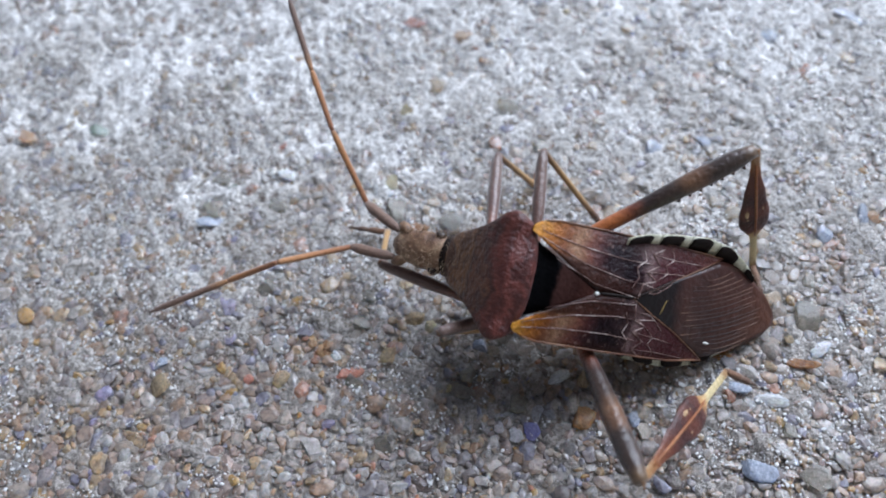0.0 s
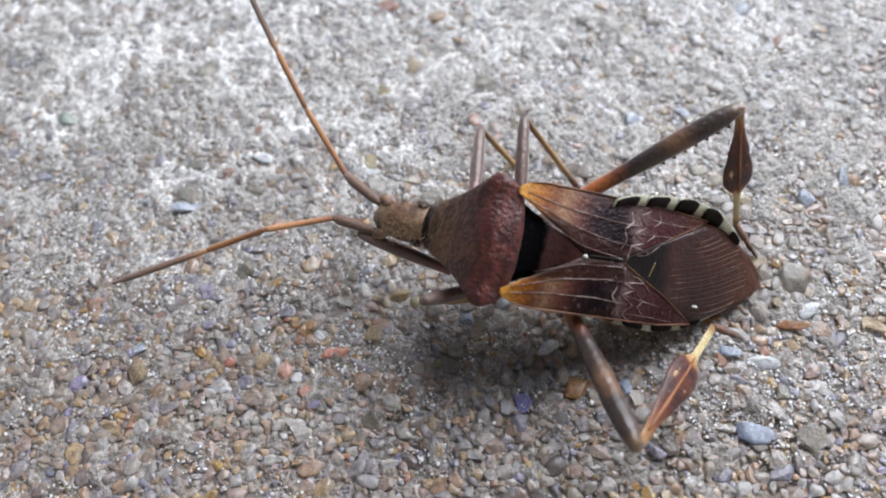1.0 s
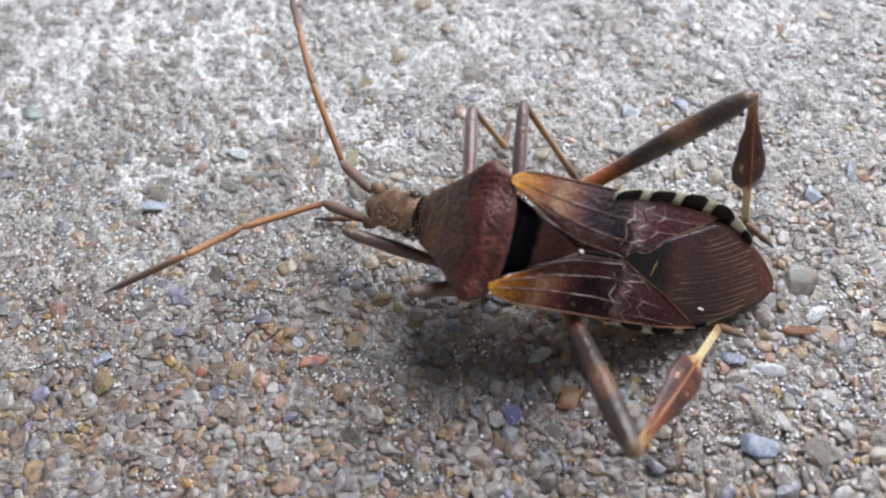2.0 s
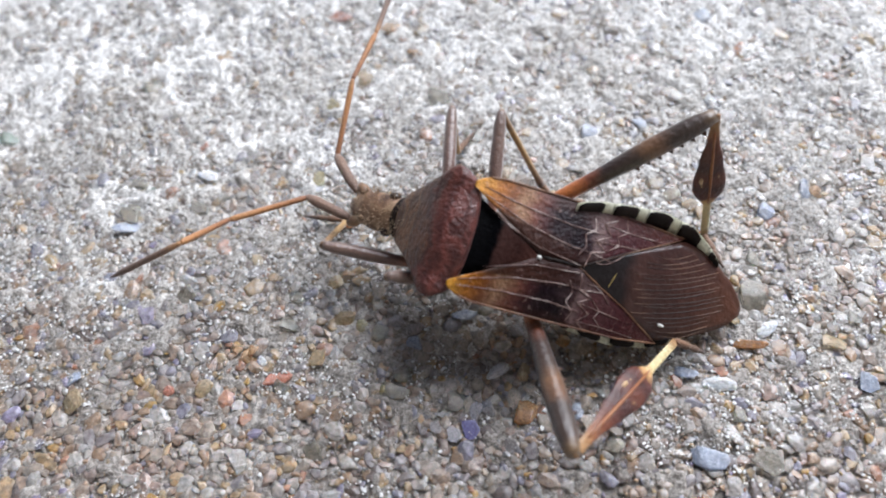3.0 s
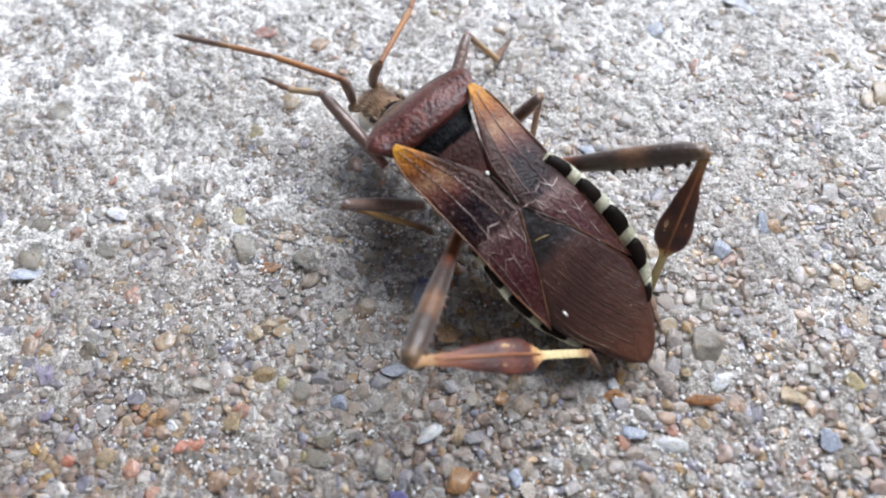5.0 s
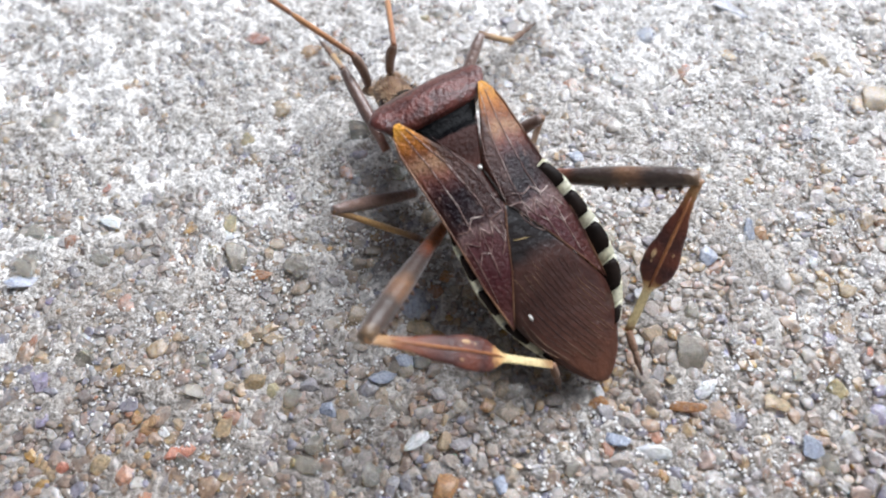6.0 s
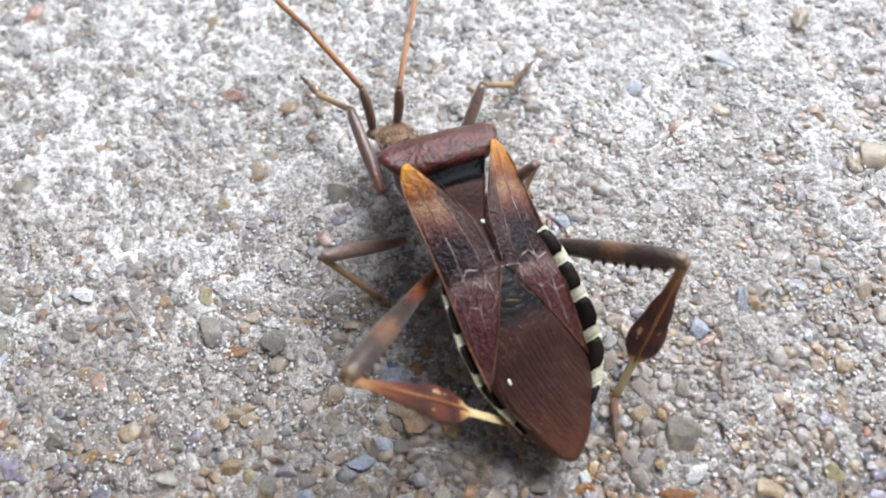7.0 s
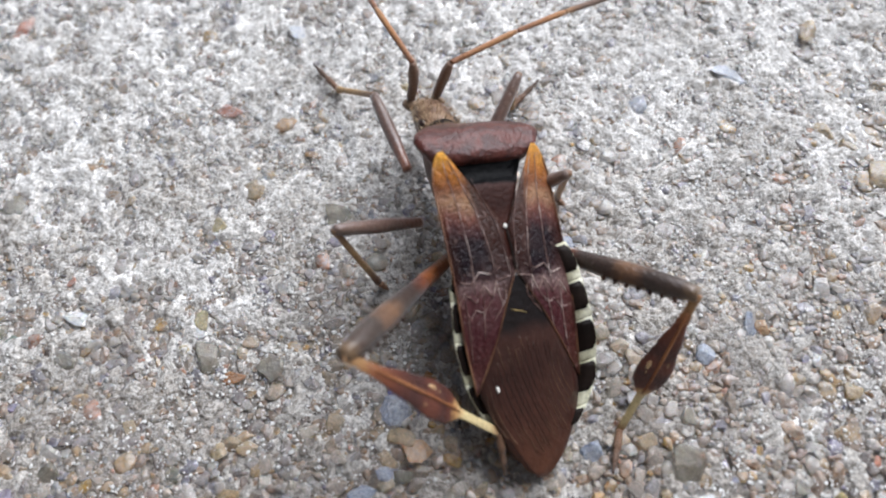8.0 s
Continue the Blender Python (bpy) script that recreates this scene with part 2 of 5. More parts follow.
bug = tagged(new("leaf_footed_bug"), "reddish-brown conifer seed bug with banded edges crawling on concrete", "insect")

bm = bmesh.new()
shell(bm, [(-8.4, -0.35, 0.4, -3.65, -3.85), (-7.8, -0.35, 0.95, -3.3, -3.95), (-7.0, -0.3, 1.4, -2.9, -4.0), (-5.0, -0.2, 1.9, -1.85, -3.9), (-2.5, -0.15, 1.85, -0.65, -3.7), (0, -0.1, 1.5, 0.1, -3.4), (1.6, -0.05, 1.35, 0.3, -3.2), (2.6, 0, 1.3, 0.2, -3.2), (4.2, 0, 1.3, 0.1, -3.3), (6.0, 0, 0.9, -1.4, -3.5)], 30)
part("abdomen", bm, M_BELLY, bug)

# banded edge of the abdomen: a pale flange with blackish plates on it, turned up on the far flank
EDGE = {-1: [(-0.5, 2.2), (-1.1, 2.56), (-1.8, 2.82), (-3.2, 3.08), (-4.5, 3.24), (-5.8, 3.08), (-6.65, 2.6), (-7.3, 2.05)], 1: [(-0.5, 1.9), (-2.0, 2.38), (-3.8, 2.47), (-5.2, 2.22), (-6.3, 1.7), (-7.2, 1.12)]}
for side in (1, -1):
    def rim_point(x, share):
        """A point across the flange: share 0 under the wing, 1 at its outer edge."""
        out = line(EDGE[side], x)[0]
        low, high = (-1.02, 0.04) if side < 0 else (-0.8, -0.4)
        return Vector((x, side * (out - 0.95 * (1 - share)), line(TOP, x)[0] + low + (high - low) * share))

    cuts = [(-0.95, -1.92, "dark"), (-1.92, -2.33, "pale"), (-2.33, -3.3, "dark"), (-3.3, -3.72, "pale"), (-3.72, -4.74, "dark"), (-4.74, -5.16, "pale"), (-5.16, -6.13, "dark"), (-6.13, -6.7, "pale"), (-6.7, -7.2, "dark")]
    for x0, x1, tone in cuts:
        bm = bmesh.new()
        rings = []
        for i in range(5):
            x = x0 + (x1 - x0) * i / 4
            a, b = rim_point(x, 0.0), rim_point(x, 1.0)
            rings.append([p * MM for p in (a, a.lerp(b, 0.6) + Vector((0, 0, 0.03)), b, b + Vector((0, side * 0.02, -0.1)), b + Vector((0, -side * 0.3, -0.38)), a + Vector((0, 0, -0.4)))])
        loft(bm, rings)
        plate = part("edge_plate", bm, M_PALE, bug, "pale cream edge plate")
        if tone == "dark":
            bm = bmesh.new()
            rings = []
            for i in range(7):
                u = i / 6
                inset = (0.02 if side < 0 else -0.02) + 0.08 * abs(2 * u - 1) ** 6
                x = x0 + (x1 - x0) * u
                shear = -0.1
                a, m, b = rim_point(x, 0.0), rim_point(x + shear * 0.6, 0.6), rim_point(x + shear, 1.0 - inset)
                up = Vector((0, 0, 0.06))
                rings.append([p * MM for p in (a + up, m + up, b + up * 0.7, b - up * 0.3, m - up * 0.4, a - up * 0.4)])
            loft(bm, rings)
            part("dark_patch", bm, M_BLACK, plate, "blackish patch")

# pronotum: a steep trapezoid shield with blunt shoulders
bm = bmesh.new()
PRO = [(2.45, 1.8, 1.16, -1.2), (2.5, 2.14, 1.32, -1.4), (2.72, 2.38, 1.46, -1.6), (3.1, 2.54, 1.52, -1.8), (3.5, 2.66, 1.5, -2.0), (3.85, 2.66, 1.4, -2.2), (4.15, 2.38, 1.18, -2.3), (4.45, 2.02, 0.82, -2.5), (4.85, 1.66, 0.24, -2.8), (5.3, 1.36, -0.48, -3.1), (5.75, 1.12, -1.2, -3.2), (5.95, 0.95, -1.55, -3.1)]
rings = []
for x, w, t, b in PRO:
    ring = []
    for k in range(32):
        a = 2 * math.pi * k / 32
        c, s = math.cos(a), math.sin(a)
        rear = min(1.0, max(0.0, (4.6 - x) / 0.7))
        if s >= 0:
            y = math.copysign(abs(c) ** 0.8, c) * w
            z = t - (0.05 * w + 0.3 * rear) * (y / w) ** 2 - 0.06 * math.exp(-(y / 0.35) ** 2) - 0.2 * (1 - s) ** 5
            z += 0.05 * math.exp(-((x - 2.72) / 0.16) ** 2) - 0.08 * math.exp(-((x - 3.1) / 0.2) ** 2)
            z += rear * (0.14 * math.exp(-((abs(y) - 2.4) / 0.35) ** 2) - 0.1 * math.exp(-((abs(y) - 1.4) / 0.45) ** 2))
        else:
            y = math.copysign(abs(c) ** 0.8, c) * w * (1 - 0.55 * min(1.0, -1.6 * s))
            z = t - 0.05 * w - 0.2 - (t - b - 0.4) * min(1.0, -1.3 * s)
        ring.append(Vector((x + 0.42 * (abs(y) / 2.4) ** 3 * min(1.0, max(0.0, (3.6 - x) / 1.0)), y + 0.08 * min(1.0, max(0.0, (5.0 - x) / 1.5)), z)) * MM)
    rings.append(ring)
loft(bm, rings)
pronotum = part("pronotum", bm, M_PRONOTUM, bug, "reddish-brown shield with blunt shoulders")
sub = pronotum.modifiers.new("round", "SUBSURF")
sub.levels = sub.render_levels = 1

# head with collar, eyes
bm = bmesh.new()
shell(bm, [(5.6, 0, 0.85, -1.5, -3.3), (6.0, 0, 0.82, -1.55, -3.4), (6.4, 0, 0.86, -1.65, -3.5), (7.1, 0, 0.84, -1.85, -3.6), (7.7, 0, 0.74, -2.2, -3.7), (8.2, 0, 0.58, -2.65, -3.85), (8.5, 0, 0.18, -3.15, -3.65)], 18, 20, 2.1)
head = part("head", bm, M_HEAD, bug, "tan-brown downy head")
for side in (1, -1):
    bm = bmesh.new()
    bmesh.ops.create_icosphere(bm, subdivisions=3, radius=0.3 * MM, matrix=Matrix.Translation(Vector((6.45, side * 0.74, -2.2)) * MM) @ Matrix.Diagonal((0.9, 0.8, 1.0, 1)))
    part("eye", bm, M_EYE, head, "dark round eye")
    bm = bmesh.new()
    tube(bm, [(7.75, side * 0.5, -2.75), (8.05, side * 0.72, -2.95), (8.3, side * 0.84, -3.1)], [0.22, 0.26, 0.2], 8)
    part("antenna_socket", bm, M_HEAD, head)

bm = bmesh.new()
tube(bm, [(5.8, 0, -2.35), (5.95, 0, -2.4), (6.12, 0, -2.42), (6.22, 0, -2.45)], [0.94, 0.95, 0.86, 0.76], 20)
part("collar", bm, M_BLACK, head, "narrow black collar")

# fine golden down on the head and the front of the shield
M_DOWN = cuticle("golden_down", [(0.3, (0.3, 0.19, 0.1)), (0.8, (0.55, 0.42, 0.27))], 900, 0.6)
rng_down = random.Random(7)
bm = bmesh.new()
for _ in range(420):
    x = rng_down.uniform(5.0, 8.4)
    w, t = line([(4.2, 2.0, 0.4), (4.6, 1.72, 0.02), (5.2, 1.38, -0.68), (5.75, 1.12, -1.3), (6.1, 0.85, -1.6), (6.4, 0.9, -1.65), (7.1, 0.88, -1.85), (7.7, 0.78, -2.2), (8.4, 0.4, -2.95)], x)
    a = rng_down.uniform(0.05, 0.95) * math.pi
    root = Vector((x, math.cos(a) * w, t - 0.75 * w * (1 - math.sin(a))))
    tilt = Vector((rng_down.uniform(-0.1, 0.5), math.cos(a) + rng_down.uniform(-0.3, 0.3), math.sin(a) + rng_down.uniform(-0.2, 0.3))).normalized()
    size = rng_down.uniform(0.14, 0.34)
    tube(bm, [root, root + tilt * size * 0.6, root + tilt * size + Vector((0.06, 0, -0.03))], [0.012, 0.01, 0.003], 3)
part("down", bm, M_DOWN, head, "fine golden hairs")["kind"] = "stuff"

# scutellum with white tip
bm = bmesh.new()
sheet(bm, [(0, 3.0, -1.75), (0.4, 1.6, -1.05), (1, -0.15, -0.08)], [(0, 3.0, 1.75), (0.4, 1.6, 1.0), (1, -0.15, 0.02)], 14, 8, 0.04, 0.4)
for v in bm.verts:
    v.co.z -= 0.4 * MM * max(0.0, min(1.0, (v.co.x / MM - 1.5) / 0.5))
part("scutellum", bm, M_SCUT, bug, "triangular plate, black at the front")
bm = bmesh.new()
bmesh.ops.create_icosphere(bm, subdivisions=2, radius=0.1 * MM, matrix=Matrix.Translation(back(-0.14, -0.04, 0.12) * MM) @ Matrix.Diagonal((1, 0.8, 0.6, 1)))
part("scutellum_tip", bm, M_WHITE, bug, "white dot")

M_YELLOW_VEIN = cuticle("yellow_vein", [(0.3, (0.3, 0.2, 0.06)), (0.8, (0.5, 0.36, 0.12))], 900, 0.4)
# wings: leathery forewings, then the crossed membranes
WING_SHIFT = -0.06
for side in (1, -1):
    if side > 0:
        tip = -5.6
        inner = [(0, 2.92, 1.85), (0.06, 2.65, 1.68), (0.25, 1.5, 0.98), (0.46, -0.1, 0.04), (0.62, -1.75, -0.08), (0.72, -2.8, 0.46), (0.82, -3.9, 0.96), (1, tip, 1.92)]
        outer = [(0, 2.94, 2.02), (0.03, 2.82, 2.16), (0.08, 2.45, 2.34), (0.17, 1.85, 2.44), (0.4, 0.3, 2.38), (0.7, -2.4, 2.28), (0.85, -4.0, 2.22), (1, tip - 0.05, 1.98)]
    else:
        tip = -5.5
        inner = [(0, 2.95, 1.85), (0.06, 2.7, 1.7), (0.25, 1.5, 1.02), (0.46, -0.1, 0.1), (0.62, -1.75, 0.1), (0.72, -2.65, 0.66), (0.82, -3.5, 1.22), (1, tip, 2.42)]
        outer = [(0, 2.97, 2.05), (0.03, 2.85, 2.18), (0.08, 2.5, 2.38), (0.17, 1.9, 2.48), (0.4, 0.2, 2.52), (0.7, -2.4, 2.57), (1, tip - 0.1, 2.52)]
    bm = bmesh.new()
    sheet(bm, [(u, x, side * y + WING_SHIFT) for u, x, y in inner], [(u, x, side * y + WING_SHIFT) for u, x, y in outer], 36, 10, 0.10, 0.06)
    wing = part("forewing", bm, M_CORIUM, bug, "leathery forewing, amber at the shoulder, dark maroon behind")

    def flip(pts):
        return [(x, side * y + WING_SHIFT) for x, y in pts]

    vein("vein", flip([(2.6, 1.95), (1.0, 1.7), (-1.0, 1.55), (-2.3, 1.6)]), 0.018, wing, M_VEIN, 0.12)
    vein("vein", flip([(2.6, 1.72), (0.6, 1.05), (-1.2, 0.75), (-2.0, 0.75)]), 0.017, wing, M_VEIN, 0.12)
    vein("vein", flip([(1.8, 1.0), (0.0, 0.35), (-1.85, 0.14)]), 0.016, wing, M_VEIN, 0.12)
    vein("vein", flip([(-1.9, 0.12), (-2.0, 0.75), (-2.55, 0.95), (-2.05, 1.25), (-2.6, 1.6), (-2.2, 2.0), (-2.7, 2.3)]), 0.026, wing, M_VEIN, 0.12)
    vein("vein", flip([(-2.0, 0.75), (-2.9, 0.62), (-3.3, 1.0)]), 0.018, wing, M_VEIN, 0.12)
    vein("vein", flip([(-2.05, 1.25), (-3.0, 1.35), (-3.9, 1.45)]), 0.018, wing, M_VEIN, 0.12)
    vein("vein", flip([(-2.2, 2.0), (-3.2, 1.95), (-4.6, 2.0)]), 0.018, wing, M_VEIN, 0.12)
    vein("vein", flip([(-1.55, 0.5), (-1.75, 0.95), (-1.6, 1.35), (-1.95, 1.7), (-1.8, 2.1)]), 0.024, wing, M_VEIN, 0.12)
    vein("vein", flip([(-2.55, 0.95), (-3.0, 1.35), (-2.85, 1.65), (-3.2, 1.95), (-3.1, 2.3)]), 0.016, wing, M_VEIN, 0.12)
    vein("vein", flip([(-2.9, 0.62), (-2.6, 0.45), (-2.2, 0.42)]), 0.016, wing, M_VEIN, 0.12)
    vein("vein", flip([(x, y) for u, x, y in inner[4:]]), 0.026, wing, M_COSTA, 0.12)
    vein("vein", flip([(x, y - 0.02) for u, x, y in outer[2:]]), 0.045, wing, M_COSTA, 0.12)

vein("wing_seam", [(-0.25, -0.08), (-1.0, -0.14), (-1.75, -0.16)], 0.06, bug, M_BLACK, 0.1)
vein("wing_seam", [(-1.75, -0.16), (-2.65, -0.74), (-3.5, -1.3)], 0.05, bug, M_BLACK, 0.1)
for side, lift in ((-1, 0.04), (1, 0.09)):
    bm = bmesh.new()
    hem = 0.0 if side > 0 else 0.1
    inner = [(0, -1.75, -0.17), (0.13, -2.65, -0.76), (0.25, -3.5, -1.28), (0.42, -4.9, -2.06), (0.52, -5.6, -2.46), (0.62, -6.3, -2.4), (0.75, -7.15, -2.05), (0.89, -8.1, -1.45), (0.96, -8.62, -0.9), (1, -8.85, -0.5)]
    outer = [(0, -1.75, -0.13), (0.15, -2.8, 0.42), (0.3, -3.9, 0.94), (0.42, -4.9, 1.52), (0.52, -5.55, 1.8), (0.62, -6.25, 1.46 + hem), (0.7, -6.8, 1.2 + hem), (0.82, -7.65, 0.75 + hem), (0.93, -8.4, 0.26 + hem), (1, -8.82, -0.2)]
    sheet(bm, inner, outer, 30, 14, lift, 0.03)
    membrane = part("wing_membrane", bm, M_MEMBRANE, bug, "glossy dark brown wing membrane with fine veins")
    if side > 0:
        slope = radians(21)
        for k in range(17):
            off = -1.62 + 0.2 * k + rng_down.uniform(-0.04, 0.04)
            half = 2.35 * math.sqrt(max(0.0, 1 - (off / 1.85) ** 2))
            a, b = -half * rng_down.uniform(0.65, 0.95), half * rng_down.uniform(0.6, 0.9)
            pts = []
            for q in range(8):
                r = a + (b - a) * q / 7
                pts.append((-5.95 - r * math.cos(slope) + off * math.sin(slope), -0.32 - r * math.sin(slope) - off * math.cos(slope) + 0.18 * math.sin(math.pi * q / 7)))
            vein("membrane_vein", pts, rng_down.uniform(0.01, 0.02), membrane, M_FINE_VEIN, lift + 0.003)
        vein("membrane_vein", [(-3.05, 0.28), (-3.12, 0.0), (-3.22, -0.35)], 0.016, membrane, M_YELLOW_VEIN, lift + 0.01)
bm = bmesh.new()
bmesh.ops.create_icosphere(bm, subdivisions=2, radius=0.1 * MM, matrix=Matrix.Translation(back(-5.6, 1.12, 0.13) * MM) @ Matrix.Diagonal((1.5, 0.6, 0.6, 1)))
part("wing_spot", bm, M_WHITE, bug, "small white speck")

# ---- limbs: each segment runs along its own x ----
M_SCAPE = along("scape", [(0, (0.154, 0.091, 0.063)), (1, (0.238, 0.14, 0.091))], 0, 2.2 * MM, 1500, 0.55, 0.3)
M_FLAGELLUM = along("flagellum", [(0, (0.24, 0.09, 0.03)), (0.6, (0.4, 0.17, 0.05)), (0.9, (0.42, 0.2, 0.07)), (1, (0.2, 0.09, 0.045))], 0, 3.7 * MM, 1500, 0.5, 0.3)
M_FLAGELLUM_END = along("flagellum_end", [(0, (0.36, 0.18, 0.07)), (0.3, (0.17, 0.095, 0.06)), (1, (0.14, 0.085, 0.06))], 0, 3.6 * MM, 1500, 0.6, 0.3)
M_FEMUR = along("femur", [(0, (0.26, 0.105, 0.06)), (0.35, (0.12, 0.06, 0.042)), (0.7, (0.16, 0.092, 0.066)), (1, (0.14, 0.085, 0.064))], 0, 4.8 * MM, 900, 0.3, 0.45, 0.4, 0.8)
M_TIBIA = along("tibia", [(0, (0.195, 0.104, 0.052)), (0.4, (0.442, 0.26, 0.091)), (0.75, (0.468, 0.286, 0.117)), (1, (0.156, 0.078, 0.0455))], 0, 4.4 * MM, 1200, 0.5, 0.25)
M_TARSUS = along("tarsus", [(0, (0.22, 0.11, 0.055)), (0.6, (0.13, 0.07, 0.04)), (1, (0.05, 0.03, 0.02))], 0, 2.0 * MM, 1500, 0.55, 0.2)
HIND_FEMUR_TONES = [(0, (0.5, 0.16, 0.04)), (0.28, (0.45, 0.14, 0.035)), (0.36, (0.18, 0.05, 0.02)), (0.45, (0.035, 0.018, 0.013)), (0.58, (0.05, 0.028, 0.018)), (0.66, (0.17, 0.085, 0.04)), (0.73, (0.14, 0.07, 0.036)), (0.78, (0.045, 0.028, 0.02)), (0.93, (0.06, 0.036, 0.025)), (1, (0.18, 0.11, 0.055))]
HIND_TIBIA_TONES = [(0, (0.27, 0.14, 0.06)), (0.08, (0.36, 0.2, 0.08)), (0.16, (0.26, 0.1, 0.035)), (0.24, (0.14, 0.042, 0.02)), (0.32, (0.09, 0.026, 0.016)), (0.42, (0.05, 0.016, 0.013)), (0.5, (0.12, 0.035, 0.02)), (0.57, (0.045, 0.014, 0.012)), (0.64, (0.11, 0.03, 0.018)), (0.67, (0.5, 0.28, 0.11)), (0.72, (0.66, 0.54, 0.28)), (0.92, (0.6, 0.48, 0.25)), (1, (0.35, 0.2, 0.09))]
M_RIB = cuticle("leaf_rib", [(0.3, (0.2, 0.06, 0.025)), (0.7, (0.4, 0.18, 0.07))], 600, 0.35)
M_LEAF_SPOT = cuticle("leaf_spot", [(0.35, (0.25, 0.13, 0.06)), (0.55, (0.6, 0.42, 0.22)), (0.75, (0.7, 0.55, 0.32))], 2500, 0.4)


# ---- what moves: seconds, then millimetres and degrees (body) or millimetres in the body's space (joints) ----
BODY_ROWS = [
    (0.0, 3.29, -6.12, 4.97, -28.3, -9.2, 170.1),
    (0.5, 3.28, -6.13, 4.94, -28.0, -9.2, 170.1),
    (1.0, 3.27, -6.23, 5.09, -28.3, -9.7, 170.4),
    (1.5, 3.28, -6.31, 5.23, -28.3, -10.1, 170.6),
    (1.7, 3.33, -6.18, 5.07, -28.6, -9.4, 169.9),
    (2.8, 3.80, -5.23, 4.82, -26.6, -4.9, 161.1),
    (3.0, 3.87, -5.20, 4.76, -26.1, -5.3, 160.8),
    (3.5, 3.79, -4.31, 4.49, -24.2, -2.3, 154.9),
    (4.0, 3.75, -2.77, 4.52, -18.5, 0.8, 146.4),
    (4.5, 4.04, -1.40, 4.63, -19.1, 0.1, 132.7),
    (4.7, 4.62, -0.22, 4.55, -9.1, 0.3, 132.0),
    (5.8, 5.16, 1.03, 4.81, -0.9, -1.6, 119.4),
    (6.0, 5.24, 1.20, 4.62, 1.7, -0.3, 119.5),
    (6.5, 5.43, 1.82, 4.62, 4.6, -0.0, 114.7),
    (7.0, 6.11, 2.39, 4.33, 14.4, 2.5, 113.1),
    (7.5, 6.35, 2.64, 4.22, 23.1, 2.5, 111.7),
    (8.0, 6.88, 3.32, 4.40, 18.9, -2.6, 102.4),
]
FRONT_LIMB = {1: ((4.71, 1.70, -2.91), (4.27, 3.55, 2.08)), -1: ((4.37, -1.33, -2.73), (4.44, 3.29, 2.05))}
FRONT_LEFT_KNEE = [(0, 8.86, 1.15, -3.71), (0.5, 8.90, 1.03, -3.31), (1, 8.88, 0.92, -3.30), (1.5, 8.87, 0.92, -3.47), (1.7, 8.92, 1.02, -2.98), (2.8, 8.93, 2.07, -2.41), (3, 8.92, 2.12, -2.35), (3.5, 8.81, 1.51, -1.85), (4, 8.51, 2.07, -0.97), (4.5, 8.66, 1.67, -1.26), (4.7, 8.67, 1.93, -1.38), (5.8, 8.87, 1.10, -2.18), (6, 8.81, 1.49, -1.73), (6.5, 8.83, 1.81, -1.78), (7, 8.84, 1.59, -1.81), (7.5, 8.87, 1.70, -1.93), (8, 8.94, 2.12, -3.27)]
FRONT_LEFT_ANKLE = [(0, 9.18, -0.19, -6.98), (0.5, 9.16, -0.24, -6.62), (1, 9.01, 0.37, -6.80), (1.5, 8.93, 0.47, -6.99), (1.7, 9.05, 0.72, -6.52), (2.8, 9.04, 0.71, -5.68), (3, 9.03, 0.77, -5.63), (3.5, 10.43, 0.72, -4.91), (4, 11.00, 1.86, -3.49), (4.5, 11.45, 1.84, -3.46), (4.7, 11.38, 2.52, -3.59), (5.8, 11.83, 0.90, -4.15), (6, 11.56, 0.92, -3.90), (6.5, 11.59, 1.95, -4.00), (7, 11.82, 1.93, -3.72), (7.5, 11.52, 1.77, -4.31), (8, 11.27, 2.86, -5.85)]
FRONT_LEFT_TOE = [(0, 11.17, 0.05, -7.51), (0.5, 11.05, 0.21, -7.36), (1, 10.97, 0.57, -7.49), (1.5, 10.89, 0.85, -7.56), (1.7, 11.02, 1.19, -7.01), (2.8, 11.06, 1.17, -5.51), (3, 11.06, 1.21, -5.49), (3.5, 12.08, 1.89, -4.44), (4, 13.04, 2.28, -3.54), (4.5, 13.40, 2.49, -3.77), (4.7, 13.32, 3.19, -3.90), (5.8, 13.70, 0.92, -5.04), (6, 13.54, 0.85, -4.55), (6.5, 13.55, 2.23, -4.67), (7, 13.84, 2.17, -4.18), (7.5, 13.57, 2.12, -4.40), (8, 13.16, 3.65, -6.23)]
FRONT_RIGHT_KNEE = [(0, 4.80, -4.96, -5.24), (0.5, 4.75, -4.90, -5.34), (1, 4.61, -4.93, -5.32), (1.4, 4.74, -5.01, -5.19), (1.5, 4.52, -5.46, -4.28), (1.6, 4.89, -5.01, -5.17), (1.7, 5.00, -4.97, -5.18), (2.8, 5.32, -5.41, -4.18), (2.9, 5.33, -5.45, -4.02), (3, 5.54, -5.39, -4.06), (3.5, 7.09, -4.78, -3.31), (4, 6.11, -5.40, -2.95), (4.5, 7.41, -4.55, -2.90), (4.7, 6.69, -5.03, -1.91), (5.8, 6.69, -4.94, -1.57), (6, 6.96, -4.69, -1.42), (6.5, 7.12, -4.27, -0.92), (7, 6.89, -3.81, -0.05), (7.5, 6.56, -3.33, 0.63), (8, 7.33, -3.44, -0.27)]
